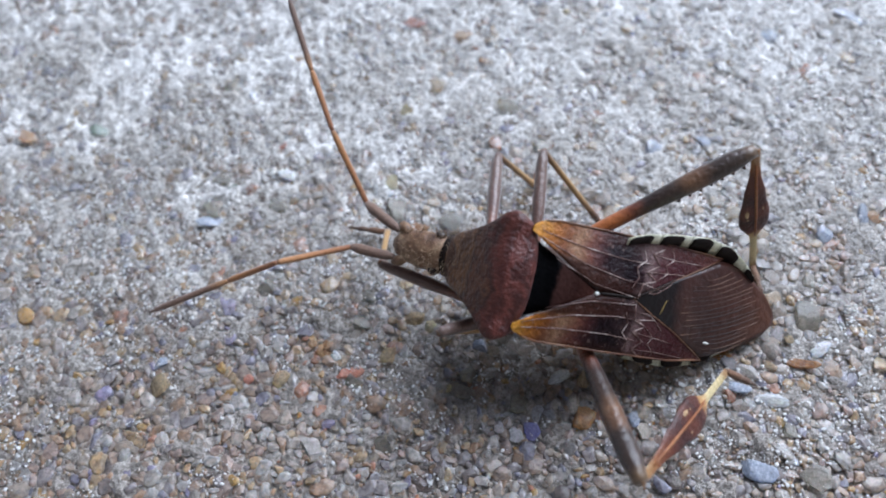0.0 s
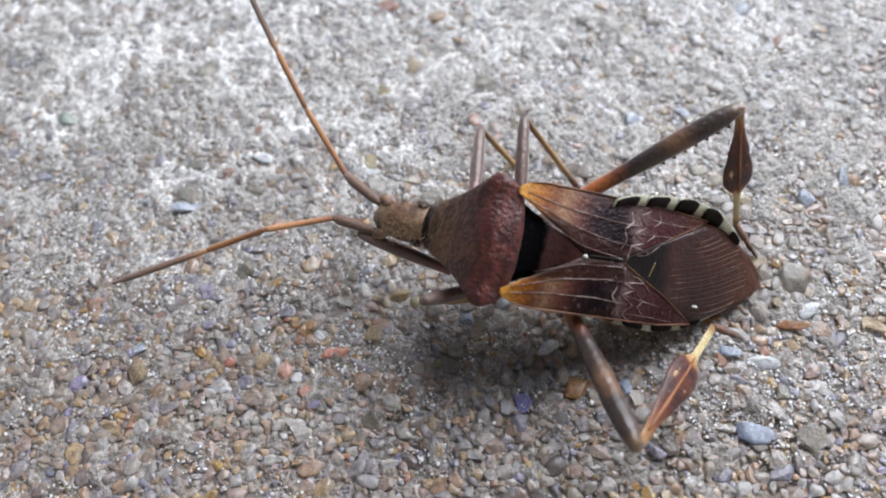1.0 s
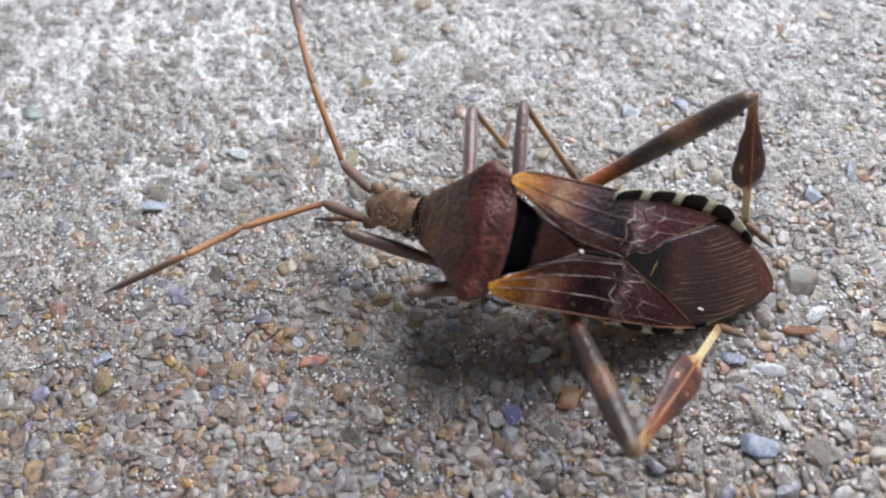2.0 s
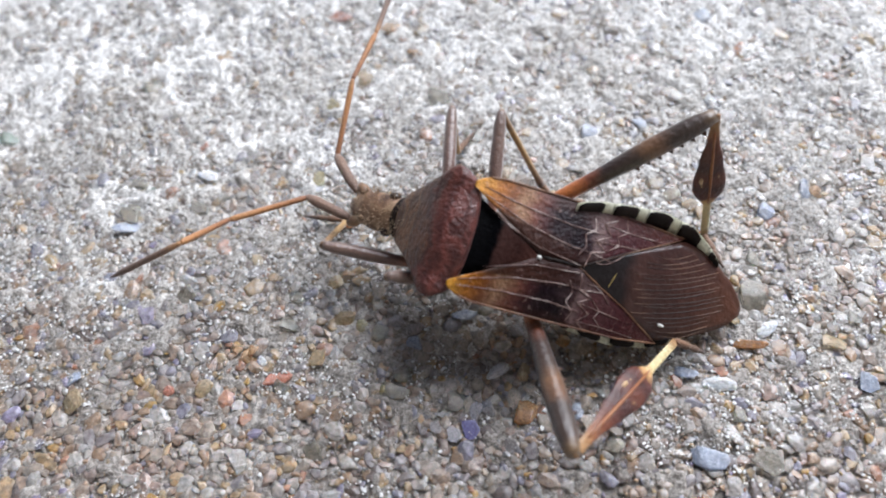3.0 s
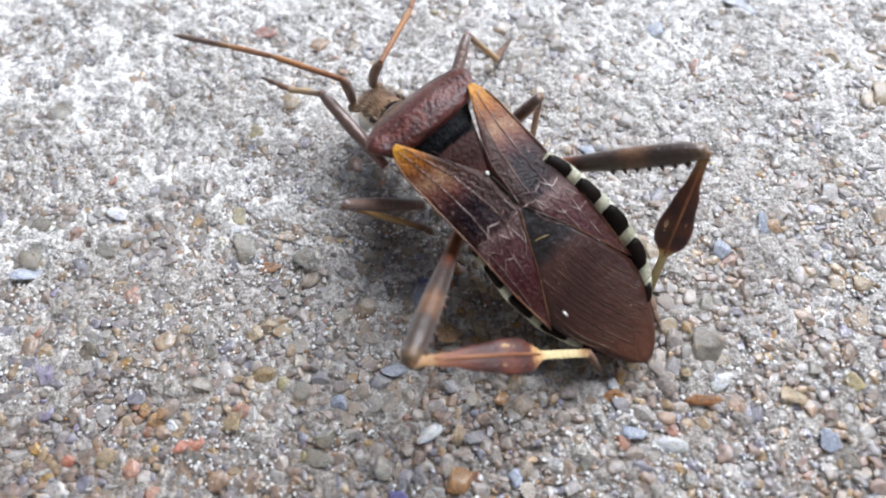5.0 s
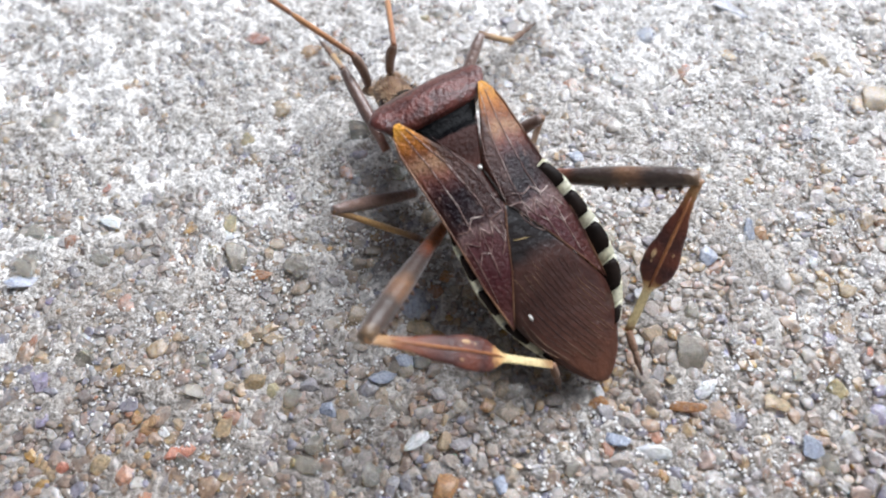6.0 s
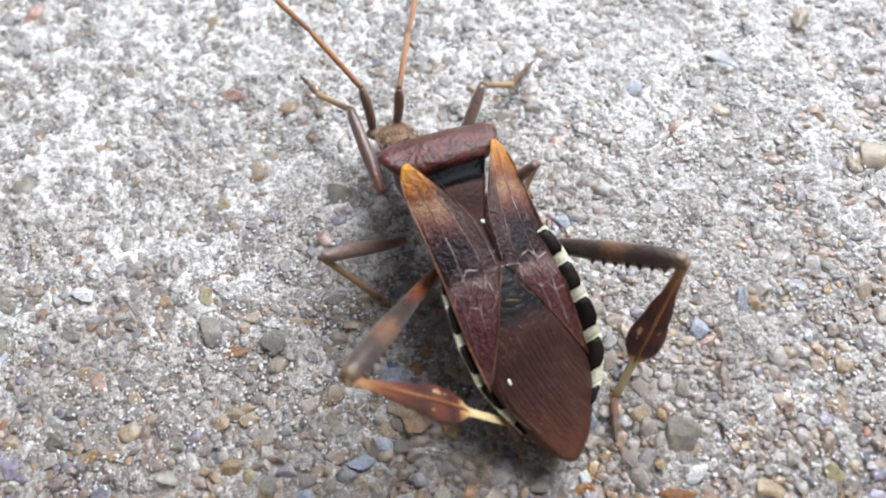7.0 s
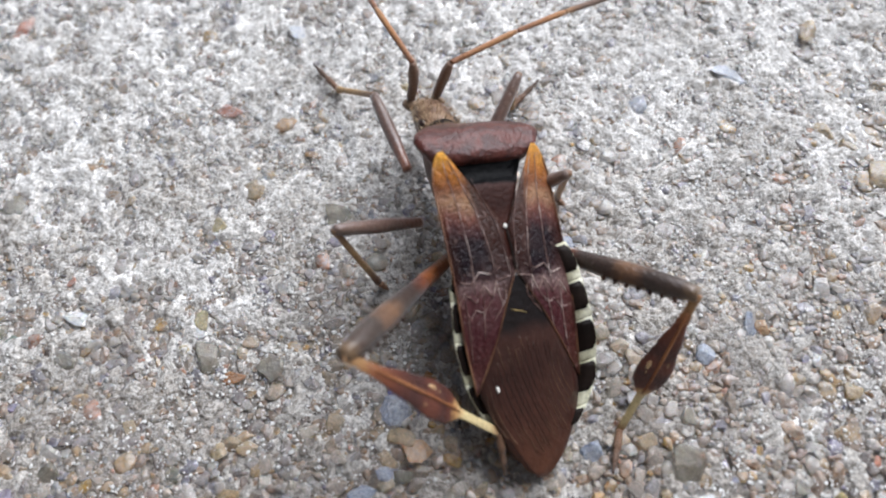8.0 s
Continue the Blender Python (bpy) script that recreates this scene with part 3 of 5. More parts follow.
FRONT_RIGHT_ANKLE = [(0, 2.67, -4.13, -7.60), (0.5, 2.46, -3.88, -7.48), (1, 2.41, -3.73, -7.46), (1.4, 2.53, -4.08, -7.46), (1.5, 3.36, -7.99, -6.03), (1.6, 2.68, -4.18, -7.47), (1.7, 2.79, -4.18, -7.50), (2.8, 4.89, -4.00, -7.12), (2.9, 4.24, -8.54, -3.99), (3, 5.14, -3.98, -7.01), (3.5, 5.40, -4.28, -6.09), (4, 4.71, -6.14, -5.83), (4.5, 5.53, -3.77, -5.49), (4.7, 6.51, -6.48, -4.86), (5.8, 6.21, -6.28, -4.54), (6, 7.54, -6.90, -3.79), (6.5, 7.56, -6.01, -3.67), (7, 7.99, -6.33, -1.86), (7.5, 8.60, -5.65, -0.52), (8, 7.81, -4.42, -3.37)]
FRONT_RIGHT_TOE = [(0, 2.48, -5.58, -9.02), (0.5, 2.47, -5.55, -8.69), (1, 2.41, -5.35, -8.73), (1.4, 2.50, -5.57, -8.88), (1.5, 2.43, -9.79, -6.17), (1.6, 2.64, -5.58, -8.97), (1.7, 2.78, -5.55, -9.02), (2.8, 4.43, -5.51, -8.43), (2.9, 3.99, -10.08, -5.31), (3, 4.72, -5.49, -8.33), (3.5, 5.36, -5.70, -7.57), (4, 4.86, -7.82, -7.00), (4.5, 6.22, -5.41, -6.52), (4.7, 7.35, -8.19, -5.63), (5.8, 6.86, -8.20, -4.87), (6, 8.12, -8.84, -4.16), (6.5, 8.56, -7.79, -3.89), (7, 8.99, -8.13, -1.74), (7.5, 9.92, -7.18, -0.84), (8, 8.91, -6.06, -2.87)]
MIDDLE_LIMB = {1: ((2.28, 1.72, -3.11), (4.58, 4.78, 0.58)), -1: ((2.31, -1.09, -2.83), (4.69, 4.84, 0.61))}
MIDDLE_LEFT_KNEE = [(0, 5.63, 3.05, -0.27), (0.5, 5.70, 3.00, -0.33), (1, 5.74, 3.01, -0.39), (1.5, 5.76, 3.01, -0.44), (1.7, 5.78, 3.11, -0.46), (2.8, 5.48, 2.54, 0.07), (3, 5.41, 2.44, 0.16), (3.5, 5.11, 1.99, 0.49), (4, 4.28, 3.46, 0.64), (4.5, 3.40, 3.50, 0.97), (4.7, 3.26, 4.55, 0.37), (5.8, 1.87, 5.09, -0.04), (6, 1.93, 5.51, -0.54), (6.5, 1.56, 5.36, -0.42), (7, 1.55, 5.79, -1.12), (7.5, 1.60, 6.00, -1.62), (8, 1.55, 5.89, -1.34)]
MIDDLE_LEFT_ANKLE = [(0, 2.66, 2.78, -4.01), (0.5, 2.76, 2.69, -4.09), (1, 2.80, 2.69, -4.16), (1.5, 2.84, 2.67, -4.22), (1.7, 2.93, 2.83, -4.28), (2.8, 2.86, 2.14, -3.91), (3, 2.84, 2.10, -3.86), (3.5, 2.67, 1.86, -3.62), (4, 3.13, 1.81, -3.70), (4.5, 3.61, 2.76, -3.74), (4.7, 1.91, 2.08, -3.51), (5.8, 0.61, 2.61, -3.93), (6, 0.73, 2.51, -4.07), (6.5, 1.07, 3.20, -4.65), (7, 0.99, 3.20, -5.10), (7.5, 1.13, 2.87, -5.20), (8, 0.83, 3.48, -5.41)]
MIDDLE_LEFT_TOE = [(0, 2.20, 2.90, -4.34), (0.5, 2.30, 2.78, -4.42), (1, 2.36, 2.77, -4.52), (1.5, 2.40, 2.76, -4.58), (1.7, 2.46, 2.92, -4.59), (2.8, 2.59, 2.60, -4.14), (3, 2.61, 2.58, -4.09), (3.5, 2.67, 2.42, -3.76), (4, 2.94, 2.36, -3.72), (4.5, 3.04, 2.72, -3.79), (4.7, 1.62, 1.96, -3.99), (5.8, 0.34, 2.36, -4.39), (6, 0.44, 2.25, -4.49), (6.5, 0.54, 2.97, -4.68), (7, 0.46, 2.95, -5.06), (7.5, 0.75, 2.50, -5.41), (8, 0.43, 3.09, -5.52)]
MIDDLE_RIGHT_KNEE = [(0, 2.85, -5.52, -4.24), (0.5, 2.88, -5.60, -4.00), (1, 2.84, -5.61, -4.01), (1.5, 2.79, -5.62, -3.99), (1.7, 2.84, -5.60, -4.03), (2.8, 3.38, -5.65, -3.18), (3, 3.28, -5.68, -2.98), (3.5, 3.06, -5.61, -1.89), (4, 2.80, -5.55, -1.39), (4.5, 2.00, -5.19, -0.63), (4.7, 1.04, -3.84, 0.75), (5.8, 0.45, -3.79, 0.53), (6, 0.37, -3.25, 0.87), (6.5, 0.99, -3.84, 0.73), (7, 1.24, -3.06, 1.30), (7.5, 1.27, -2.68, 1.50), (8, 1.41, -3.01, 1.36)]
MIDDLE_RIGHT_ANKLE = [(0, -0.60, -3.18, -6.68), (0.5, -0.48, -3.30, -6.60), (1, -0.51, -3.34, -6.66), (1.5, -0.56, -3.50, -6.76), (1.7, -0.48, -3.30, -6.69), (2.8, 0.76, -3.42, -6.59), (3, 0.80, -3.52, -6.53), (3.5, 1.40, -3.49, -5.91), (4, 2.04, -3.72, -5.80), (4.5, 1.34, -3.43, -5.09), (4.7, 1.65, -4.06, -4.05), (5.8, 1.67, -4.38, -4.11), (6, 1.82, -4.19, -3.65), (6.5, 1.91, -4.11, -4.01), (7, 2.84, -4.53, -3.02), (7.5, 3.25, -4.90, -2.29), (8, 2.57, -4.80, -2.99)]
MIDDLE_RIGHT_TOE = [(0, -1.09, -2.95, -6.96), (0.5, -0.97, -3.08, -6.89), (1, -0.98, -3.11, -6.99), (1.5, -1.02, -3.29, -7.13), (1.7, -0.94, -3.09, -7.05), (2.8, 0.26, -3.20, -6.85), (3, 0.29, -3.30, -6.78), (3.5, 0.96, -3.36, -6.32), (4, 1.46, -3.55, -5.69), (4.5, 0.95, -3.46, -5.58), (4.7, 1.52, -4.19, -4.63), (5.8, 1.47, -4.65, -4.63), (6, 1.68, -4.46, -4.17), (6.5, 1.33, -4.27, -4.00), (7, 2.24, -4.67, -2.96), (7.5, 2.65, -4.99, -2.16), (8, 2.02, -4.92, -2.75)]
HIND_LIMB = {1: ((0.46, 0.92, -2.95), (9.28, 8.12, 1.81)), -1: ((1.00, -1.61, -2.81), (8.71, 6.63, 1.82))}
HIND_LEFT_KNEE = [(0, -2.58, 5.91, 4.26), (0.5, -2.73, 6.18, 3.99), (1, -2.58, 6.20, 4.05), (1.5, -2.62, 6.07, 4.11), (1.7, -2.61, 5.93, 4.23), (2.8, -3.29, 6.05, 3.80), (3, -3.20, 6.10, 3.82), (3.5, -3.76, 6.25, 3.36), (4, -4.08, 6.54, 2.86), (4.5, -4.41, 6.12, 3.00), (4.7, -4.05, 7.04, 2.37), (5.8, -4.33, 6.98, 2.18), (6, -4.33, 7.25, 1.84), (6.5, -4.50, 7.05, 1.95), (7, -4.53, 7.34, 1.53), (7.5, -4.49, 7.48, 1.36), (8, -4.33, 7.32, 1.77)]
HIND_LEFT_ANKLE = [(0, -6.68, 2.07, -1.59), (0.5, -6.50, 1.85, -1.75), (1, -6.46, 1.76, -1.53), (1.5, -6.65, 1.80, -1.50), (1.7, -6.46, 1.63, -1.47), (2.8, -6.41, 1.64, -2.26), (3, -6.41, 1.56, -2.10), (3.5, -6.71, 1.45, -2.48), (4, -7.05, 1.42, -2.69), (4.5, -6.93, 1.25, -2.98), (4.7, -7.18, 1.44, -2.61), (5.8, -7.13, 1.21, -2.80), (6, -7.40, 1.28, -2.71), (6.5, -7.15, 1.22, -3.03), (7, -6.59, 1.27, -3.44), (7.5, -6.72, 1.07, -3.10), (8, -6.97, 1.16, -2.81)]
HIND_LEFT_TOE = [(0, -8.32, 2.44, -2.25), (0.5, -8.16, 2.18, -2.37), (1, -8.08, 2.07, -2.29), (1.5, -8.28, 2.25, -2.17), (1.7, -7.87, 1.84, -2.58), (2.8, -8.01, 1.87, -3.07), (3, -7.86, 1.68, -3.18), (3.5, -8.18, 1.38, -3.54), (4, -8.10, 1.33, -4.16), (4.5, -8.04, 1.10, -4.40), (4.7, -7.97, 1.20, -4.22), (5.8, -7.99, 1.15, -4.39), (6, -8.04, 1.13, -4.40), (6.5, -8.08, 1.08, -4.57), (7, -7.66, 0.82, -4.82), (7.5, -7.61, 0.63, -4.61), (8, -8.39, 1.00, -3.91)]
HIND_RIGHT_KNEE = [(0, -5.44, -7.24, -1.10), (0.5, -5.24, -7.11, -0.25), (1, -5.27, -7.14, -0.39), (1.5, -5.16, -7.05, -0.18), (1.7, -5.22, -7.16, -0.33), (2.8, -4.44, -6.74, 1.47), (3, -5.13, -7.54, -1.13), (3.5, -5.10, -7.54, -0.94), (4, -5.11, -7.24, -0.29), (4.5, -4.99, -6.78, 0.85), (4.7, -5.32, -5.98, 1.23), (5.8, -4.91, -7.41, -0.03), (6, -5.07, -6.76, 0.71), (6.5, -4.83, -6.93, 0.86), (7, -5.03, -5.78, 1.90), (7.5, -5.00, -5.15, 2.48), (8, -4.70, -5.60, 2.51)]
HIND_RIGHT_ANKLE = [(0, -7.94, -2.57, -5.09), (0.5, -7.58, -2.59, -4.50), (1, -7.76, -2.90, -4.84), (1.5, -7.57, -2.29, -4.09), (1.7, -7.64, -2.79, -4.68), (2.8, -6.56, -2.75, -3.42), (3, -6.93, -3.32, -5.91), (3.5, -6.61, -3.34, -5.85), (4, -6.39, -3.41, -5.55), (4.5, -6.19, -3.08, -4.51), (4.7, -6.49, -3.00, -4.60), (5.8, -7.51, -2.05, -3.03), (6, -7.69, -2.29, -3.43), (6.5, -7.71, -2.74, -3.40), (7, -7.23, -3.35, -3.85), (7.5, -7.43, -3.63, -3.45), (8, -7.88, -3.87, -2.98)]
HIND_RIGHT_TOE = [(0, -8.42, -1.15, -4.08), (0.5, -8.79, -1.24, -4.47), (1, -8.98, -1.55, -4.67), (1.5, -8.92, -2.13, -5.28), (1.7, -9.27, -2.03, -4.95), (2.8, -7.95, -2.36, -4.58), (3, -8.02, -2.11, -5.11), (3.5, -7.61, -2.09, -4.99), (4, -7.48, -2.00, -5.21), (4.5, -7.31, -2.07, -5.51), (4.7, -7.83, -1.89, -4.17), (5.8, -8.95, -1.80, -4.13), (6, -9.36, -1.88, -4.11), (6.5, -9.25, -2.28, -4.25), (7, -8.77, -2.40, -3.74), (7.5, -8.72, -2.41, -3.14), (8, -9.39, -2.86, -2.83)]
ANTENNA_LIMB = {1: ((8.29, 0.65, -2.98), (2.27, 3.61, 2.87, 3.94)), -1: ((8.32, -0.56, -2.98), (2.31, 3.65, 2.88, 3.94))}
ANTENNA_LEFT_J1 = [(0, 10.37, 0.70, -3.91), (0.5, 10.22, 0.40, -4.16), (1, 10.29, 0.45, -4.05), (1.5, 10.27, 0.35, -4.07), (1.7, 10.31, 0.39, -4.00), (2.8, 10.35, 0.27, -3.88), (3, 10.51, 0.31, -3.37), (3.5, 9.81, 0.30, -1.34), (4, 9.81, 0.20, -1.34), (4.5, 9.00, 0.28, -0.85), (4.7, 8.00, 0.94, -0.75), (5.8, 8.30, 0.46, -0.72), (6, 8.56, 1.00, -0.75), (6.5, 8.78, 0.79, -0.76), (7, 9.09, 1.00, -0.87), (7.5, 8.94, 1.13, -0.85), (8, 8.70, 0.93, -0.76)]
ANTENNA_LEFT_J2 = [(0, 13.12, 1.96, -1.94), (0.5, 12.94, 1.77, -2.21), (1, 12.66, 1.47, -1.52), (1.5, 13.37, 1.95, -3.13), (1.7, 13.34, 1.93, -2.77), (2.8, 12.58, 2.47, -2.08), (3, 13.08, 2.27, -1.76), (3.5, 11.61, 1.82, 1.39), (4, 10.71, 2.35, 1.43), (4.5, 12.05, 1.75, 0.41), (4.7, 11.23, 2.54, -0.98), (5.8, 11.75, 1.49, -0.42), (6, 11.91, 2.31, -0.43), (6.5, 12.21, 1.82, -0.32), (7, 12.44, 2.15, -0.18), (7.5, 12.19, 2.70, -0.61), (8, 12.21, 1.64, -1.29)]
ANTENNA_LEFT_J3 = [(0, 15.32, 3.39, -3.10), (0.5, 15.26, 3.22, -3.07), (1, 15.05, 2.85, -2.32), (1.5, 15.09, 3.33, -1.30), (1.7, 14.91, 3.32, -0.81), (2.8, 12.83, 3.57, 0.55), (3, 13.76, 3.63, 0.67), (3.5, 14.05, 3.05, 0.50), (4, 13.01, 3.71, 0.38), (4.5, 14.60, 2.88, -0.27), (4.7, 13.70, 3.47, -2.09), (5.8, 14.55, 2.06, -0.77), (6, 14.67, 2.95, -0.84), (6.5, 14.93, 2.63, -0.78), (7, 15.21, 2.78, -0.51), (7.5, 14.40, 4.49, -0.36), (8, 14.87, 1.62, -2.35)]
ANTENNA_LEFT_TIP = [(0, 18.55, 5.64, -3.19), (0.5, 18.38, 5.60, -2.68), (1, 18.29, 4.85, -1.34), (1.5, 18.20, 5.54, -2.28), (1.7, 18.11, 5.62, -0.88), (2.8, 15.49, 5.67, -1.46), (3, 16.72, 6.00, -0.37), (3.5, 17.32, 4.72, -0.93), (4, 16.12, 5.82, -0.82), (4.5, 18.02, 4.33, -1.57), (4.7, 17.07, 5.03, -3.42), (5.8, 18.37, 2.97, -0.95), (6, 18.45, 4.00, -1.21), (6.5, 18.63, 3.70, -1.57), (7, 18.94, 4.03, -0.67), (7.5, 18.00, 5.73, -1.39), (8, 18.66, 1.87, -3.40)]
ANTENNA_RIGHT_J1 = [(0, 10.13, -1.36, -4.17), (0.5, 9.88, -1.32, -4.50), (1, 10.10, -1.52, -4.10), (1.5, 10.01, -1.55, -4.21), (1.7, 9.91, -1.39, -4.43), (2.8, 10.06, -1.77, -3.90), (3, 9.94, -1.87, -3.97), (3.5, 8.91, -1.77, -1.11), (4, 8.44, -1.78, -1.03), (4.5, 8.54, -1.82, -1.07), (4.7, 7.65, -0.82, -0.79), (5.8, 7.63, -0.96, -0.82), (6, 7.98, -0.76, -0.71), (6.5, 8.19, -1.10, -0.74), (7, 8.36, -0.48, -0.67), (7.5, 8.93, -0.58, -0.75), (8, 8.53, -0.73, -0.69)]
ANTENNA_RIGHT_J2 = [(0, 12.35, -4.22, -3.85), (0.5, 12.10, -4.22, -4.38), (1, 12.55, -4.15, -4.70), (1.5, 12.42, -3.78, -5.79), (1.7, 12.21, -4.23, -4.42), (2.8, 11.33, -5.19, -4.09), (3, 10.37, -5.48, -4.20), (3.5, 9.40, -5.04, -2.66), (4, 9.53, -4.97, -2.43), (4.5, 9.59, -5.25, -1.75), (4.7, 8.72, -4.26, -1.36), (5.8, 10.78, -2.58, -1.72), (6, 11.23, -2.20, -1.50), (6.5, 9.07, -4.63, -0.91), (7, 11.50, -2.33, -0.66), (7.5, 11.72, -2.93, -0.68), (8, 9.71, -4.15, -0.19)]
ANTENNA_RIGHT_J3 = [(0, 13.90, -6.65, -4.03), (0.5, 13.58, -6.54, -5.23), (1, 14.33, -6.40, -4.95), (1.5, 14.31, -5.96, -5.75), (1.7, 13.70, -6.42, -5.54), (2.8, 12.26, -7.53, -5.48), (3, 10.34, -8.06, -5.48), (3.5, 9.58, -7.21, -4.54), (4, 10.45, -7.22, -3.98), (4.5, 10.71, -7.63, -2.91), (4.7, 10.19, -6.64, -2.03), (5.8, 13.26, -3.86, -2.43), (6, 13.82, -3.32, -2.06), (6.5, 9.48, -7.48, -1.03), (7, 13.91, -3.87, -0.97), (7.5, 13.89, -4.80, -0.41), (8, 10.61, -6.88, -0.07)]
ANTENNA_RIGHT_TIP = [(0, 15.94, -9.93, -4.79), (0.5, 15.50, -9.61, -6.78), (1, 16.65, -9.33, -6.21), (1.5, 16.81, -8.64, -7.19), (1.7, 15.53, -9.17, -7.69), (2.8, 13.65, -10.69, -7.37), (3, 10.78, -11.31, -7.67), (3.5, 10.09, -10.22, -7.03), (4, 11.91, -10.33, -5.91), (4.5, 12.26, -10.79, -4.69), (4.7, 12.01, -9.93, -3.22), (5.8, 16.70, -5.60, -3.23), (6, 17.42, -4.82, -2.63), (6.5, 10.11, -11.32, -1.67), (7, 17.23, -5.95, -1.34), (7.5, 16.76, -7.49, -0.37), (8, 11.70, -10.67, 0.02)]


def profile(name, length, keys, mat, parent, flat=1.0, label="", sides=10, bend=0.0):
    """A limb segment along x; keys: (share of the length, radius)."""
    bm = bmesh.new()
    pts, radii = [], []
    for i in range(25):
        u = i / 24
        pts.append((u * length, 0, bend * math.sin(u * math.pi)))
        radii.append(max(smooth_line(keys, u)[0], 0.02))
    tube(bm, pts, radii, sides, flat)
    return part(name, bm, mat, parent, label)


def direction_pose(a, b):
    """Local pose of a segment that starts at a and points to b (millimetres)."""
    x = (Vector(b) - Vector(a)).normalized()
    y = Vector((0, 0, 1)).cross(x)
    y = y.normalized() if y.length > 0.05 else Vector((0, 1, 0))
    z = x.cross(y).normalized()
    y = z.cross(x)
    m = Matrix((x, y, z)).transposed().to_4x4()
    m.translation = Vector(a) * MM
    return m


def chain_poses(base, lengths, joints, times):
    """Poses of the segments of a limb at each time, with the lengths held."""
    rows = [[] for _ in lengths]
    for t in times:
        a = Vector(base)
        for k, (keys, length) in enumerate(zip(joints, lengths)):
            aim = Vector(line(keys, t))
            rows[k].append((t, direction_pose(a, aim)))
            a = a + (aim - a).normalized() * length
    return rows


TIMES = sorted([round(0.1 * k, 1) for k in range(81)] + [1.45, 1.55, 2.85, 2.95])
LEGS = []
for kind, limb, sides in (
    ("front", FRONT_LIMB, ((1, (FRONT_LEFT_KNEE, FRONT_LEFT_ANKLE, FRONT_LEFT_TOE)), (-1, (FRONT_RIGHT_KNEE, FRONT_RIGHT_ANKLE, FRONT_RIGHT_TOE)))),
    ("middle", MIDDLE_LIMB, ((1, (MIDDLE_LEFT_KNEE, MIDDLE_LEFT_ANKLE, MIDDLE_LEFT_TOE)), (-1, (MIDDLE_RIGHT_KNEE, MIDDLE_RIGHT_ANKLE, MIDDLE_RIGHT_TOE)))),
    ("hind", HIND_LIMB, ((1, (HIND_LEFT_KNEE, HIND_LEFT_ANKLE, HIND_LEFT_TOE)), (-1, (HIND_RIGHT_KNEE, HIND_RIGHT_ANKLE, HIND_RIGHT_TOE)))),
):
    for side, joints in sides:
        base, lengths = limb[side]
        lf, lt, ls = lengths
        if kind == "hind":
            skin_femur = along("hind_femur", HIND_FEMUR_TONES, 0, lf * MM, 900, 0.28, 0.2, 0.16, 0.7)
            skin_tibia = along("hind_tibia", HIND_TIBIA_TONES, 0, lt * MM, 1100, 0.28, 0.05, 0.18)
            femur = profile("hind_femur", lf, [(0, 0.26), (0.3, 0.32), (0.7, 0.45), (0.88, 0.44), (1, 0.28)], skin_femur, bug, 1.0, "stout dark hind thigh with spines")
            for k in range(7):
                u = 0.58 + 0.056 * k
                bm = bmesh.new()
                r = 0.42
                tube(bm, [(u * lf, side * r * 0.75, -r * 0.35), (u * lf + 0.05, side * r * 1.32, -r * 0.5)], [0.17, 0.03], 6)
                part("spine", bm, M_BELLY, femur)
            leaf = [(0, 0.2), (0.1, 0.2), (0.18, 0.25), (0.36, 0.5), (0.52, 0.7), (0.6, 0.69), (0.655, 0.5), (0.685, 0.2), (0.75, 0.17), (1, 0.17)]
            tibia = profile("hind_tibia", lt, leaf, skin_tibia, bug, 0.22, "leaf-shaped hind shin, maroon with a cream end", 16)
            for face in (1, -1):
                bm = bmesh.new()
                tube(bm, [(u * lt, 0.02, face * (0.22 * smooth_line(leaf, u)[0] + 0.005)) for u in (0.12, 0.2, 0.3, 0.4, 0.5, 0.58, 0.66, 0.7)], [0.03, 0.06, 0.07, 0.07, 0.065, 0.06, 0.06, 0.03], 6)
                part("rib", bm, M_RIB, tibia, "orange-brown rib")
                for u, y, size in ((0.5, 0.36, 0.13), (0.545, 0.32, 0.08), (0.47, -0.34, 0.06), (0.57, -0.3, 0.05)):
                    bm = bmesh.new()
                    bmesh.ops.create_icosphere(bm, subdivisions=2, radius=size * MM, matrix=Matrix.Translation(Vector((u * lt, side * y, face * 0.11)) * MM) @ Matrix.Diagonal((1.6, 0.75, 0.35, 1)))
                    part("spot", bm, M_LEAF_SPOT, tibia, "pale yellowish spot")
            tarsus = profile("hind_tarsus", ls, [(0, 0.15), (0.4, 0.18), (0.45, 0.12), (0.7, 0.15), (0.74, 0.1), (1, 0.06)], M_TARSUS, bug)
        else:
            femur = profile(kind + "_femur", lf, [(0, 0.22), (0.5, 0.3), (0.85, 0.27), (1, 0.2)], M_FEMUR, bug)
            tibia = profile(kind + "_tibia", lt, [(0, 0.17), (0.1, 0.14), (0.8, 0.14), (1, 0.18)], M_TIBIA, bug)
            tarsus = profile(kind + "_tarsus", ls, [(0, 0.13), (0.4, 0.16), (0.45, 0.1), (0.7, 0.13), (0.74, 0.09), (1, 0.05)], M_TARSUS, bug)
        LEGS.append(((femur, tibia, tarsus), base, lengths, joints))
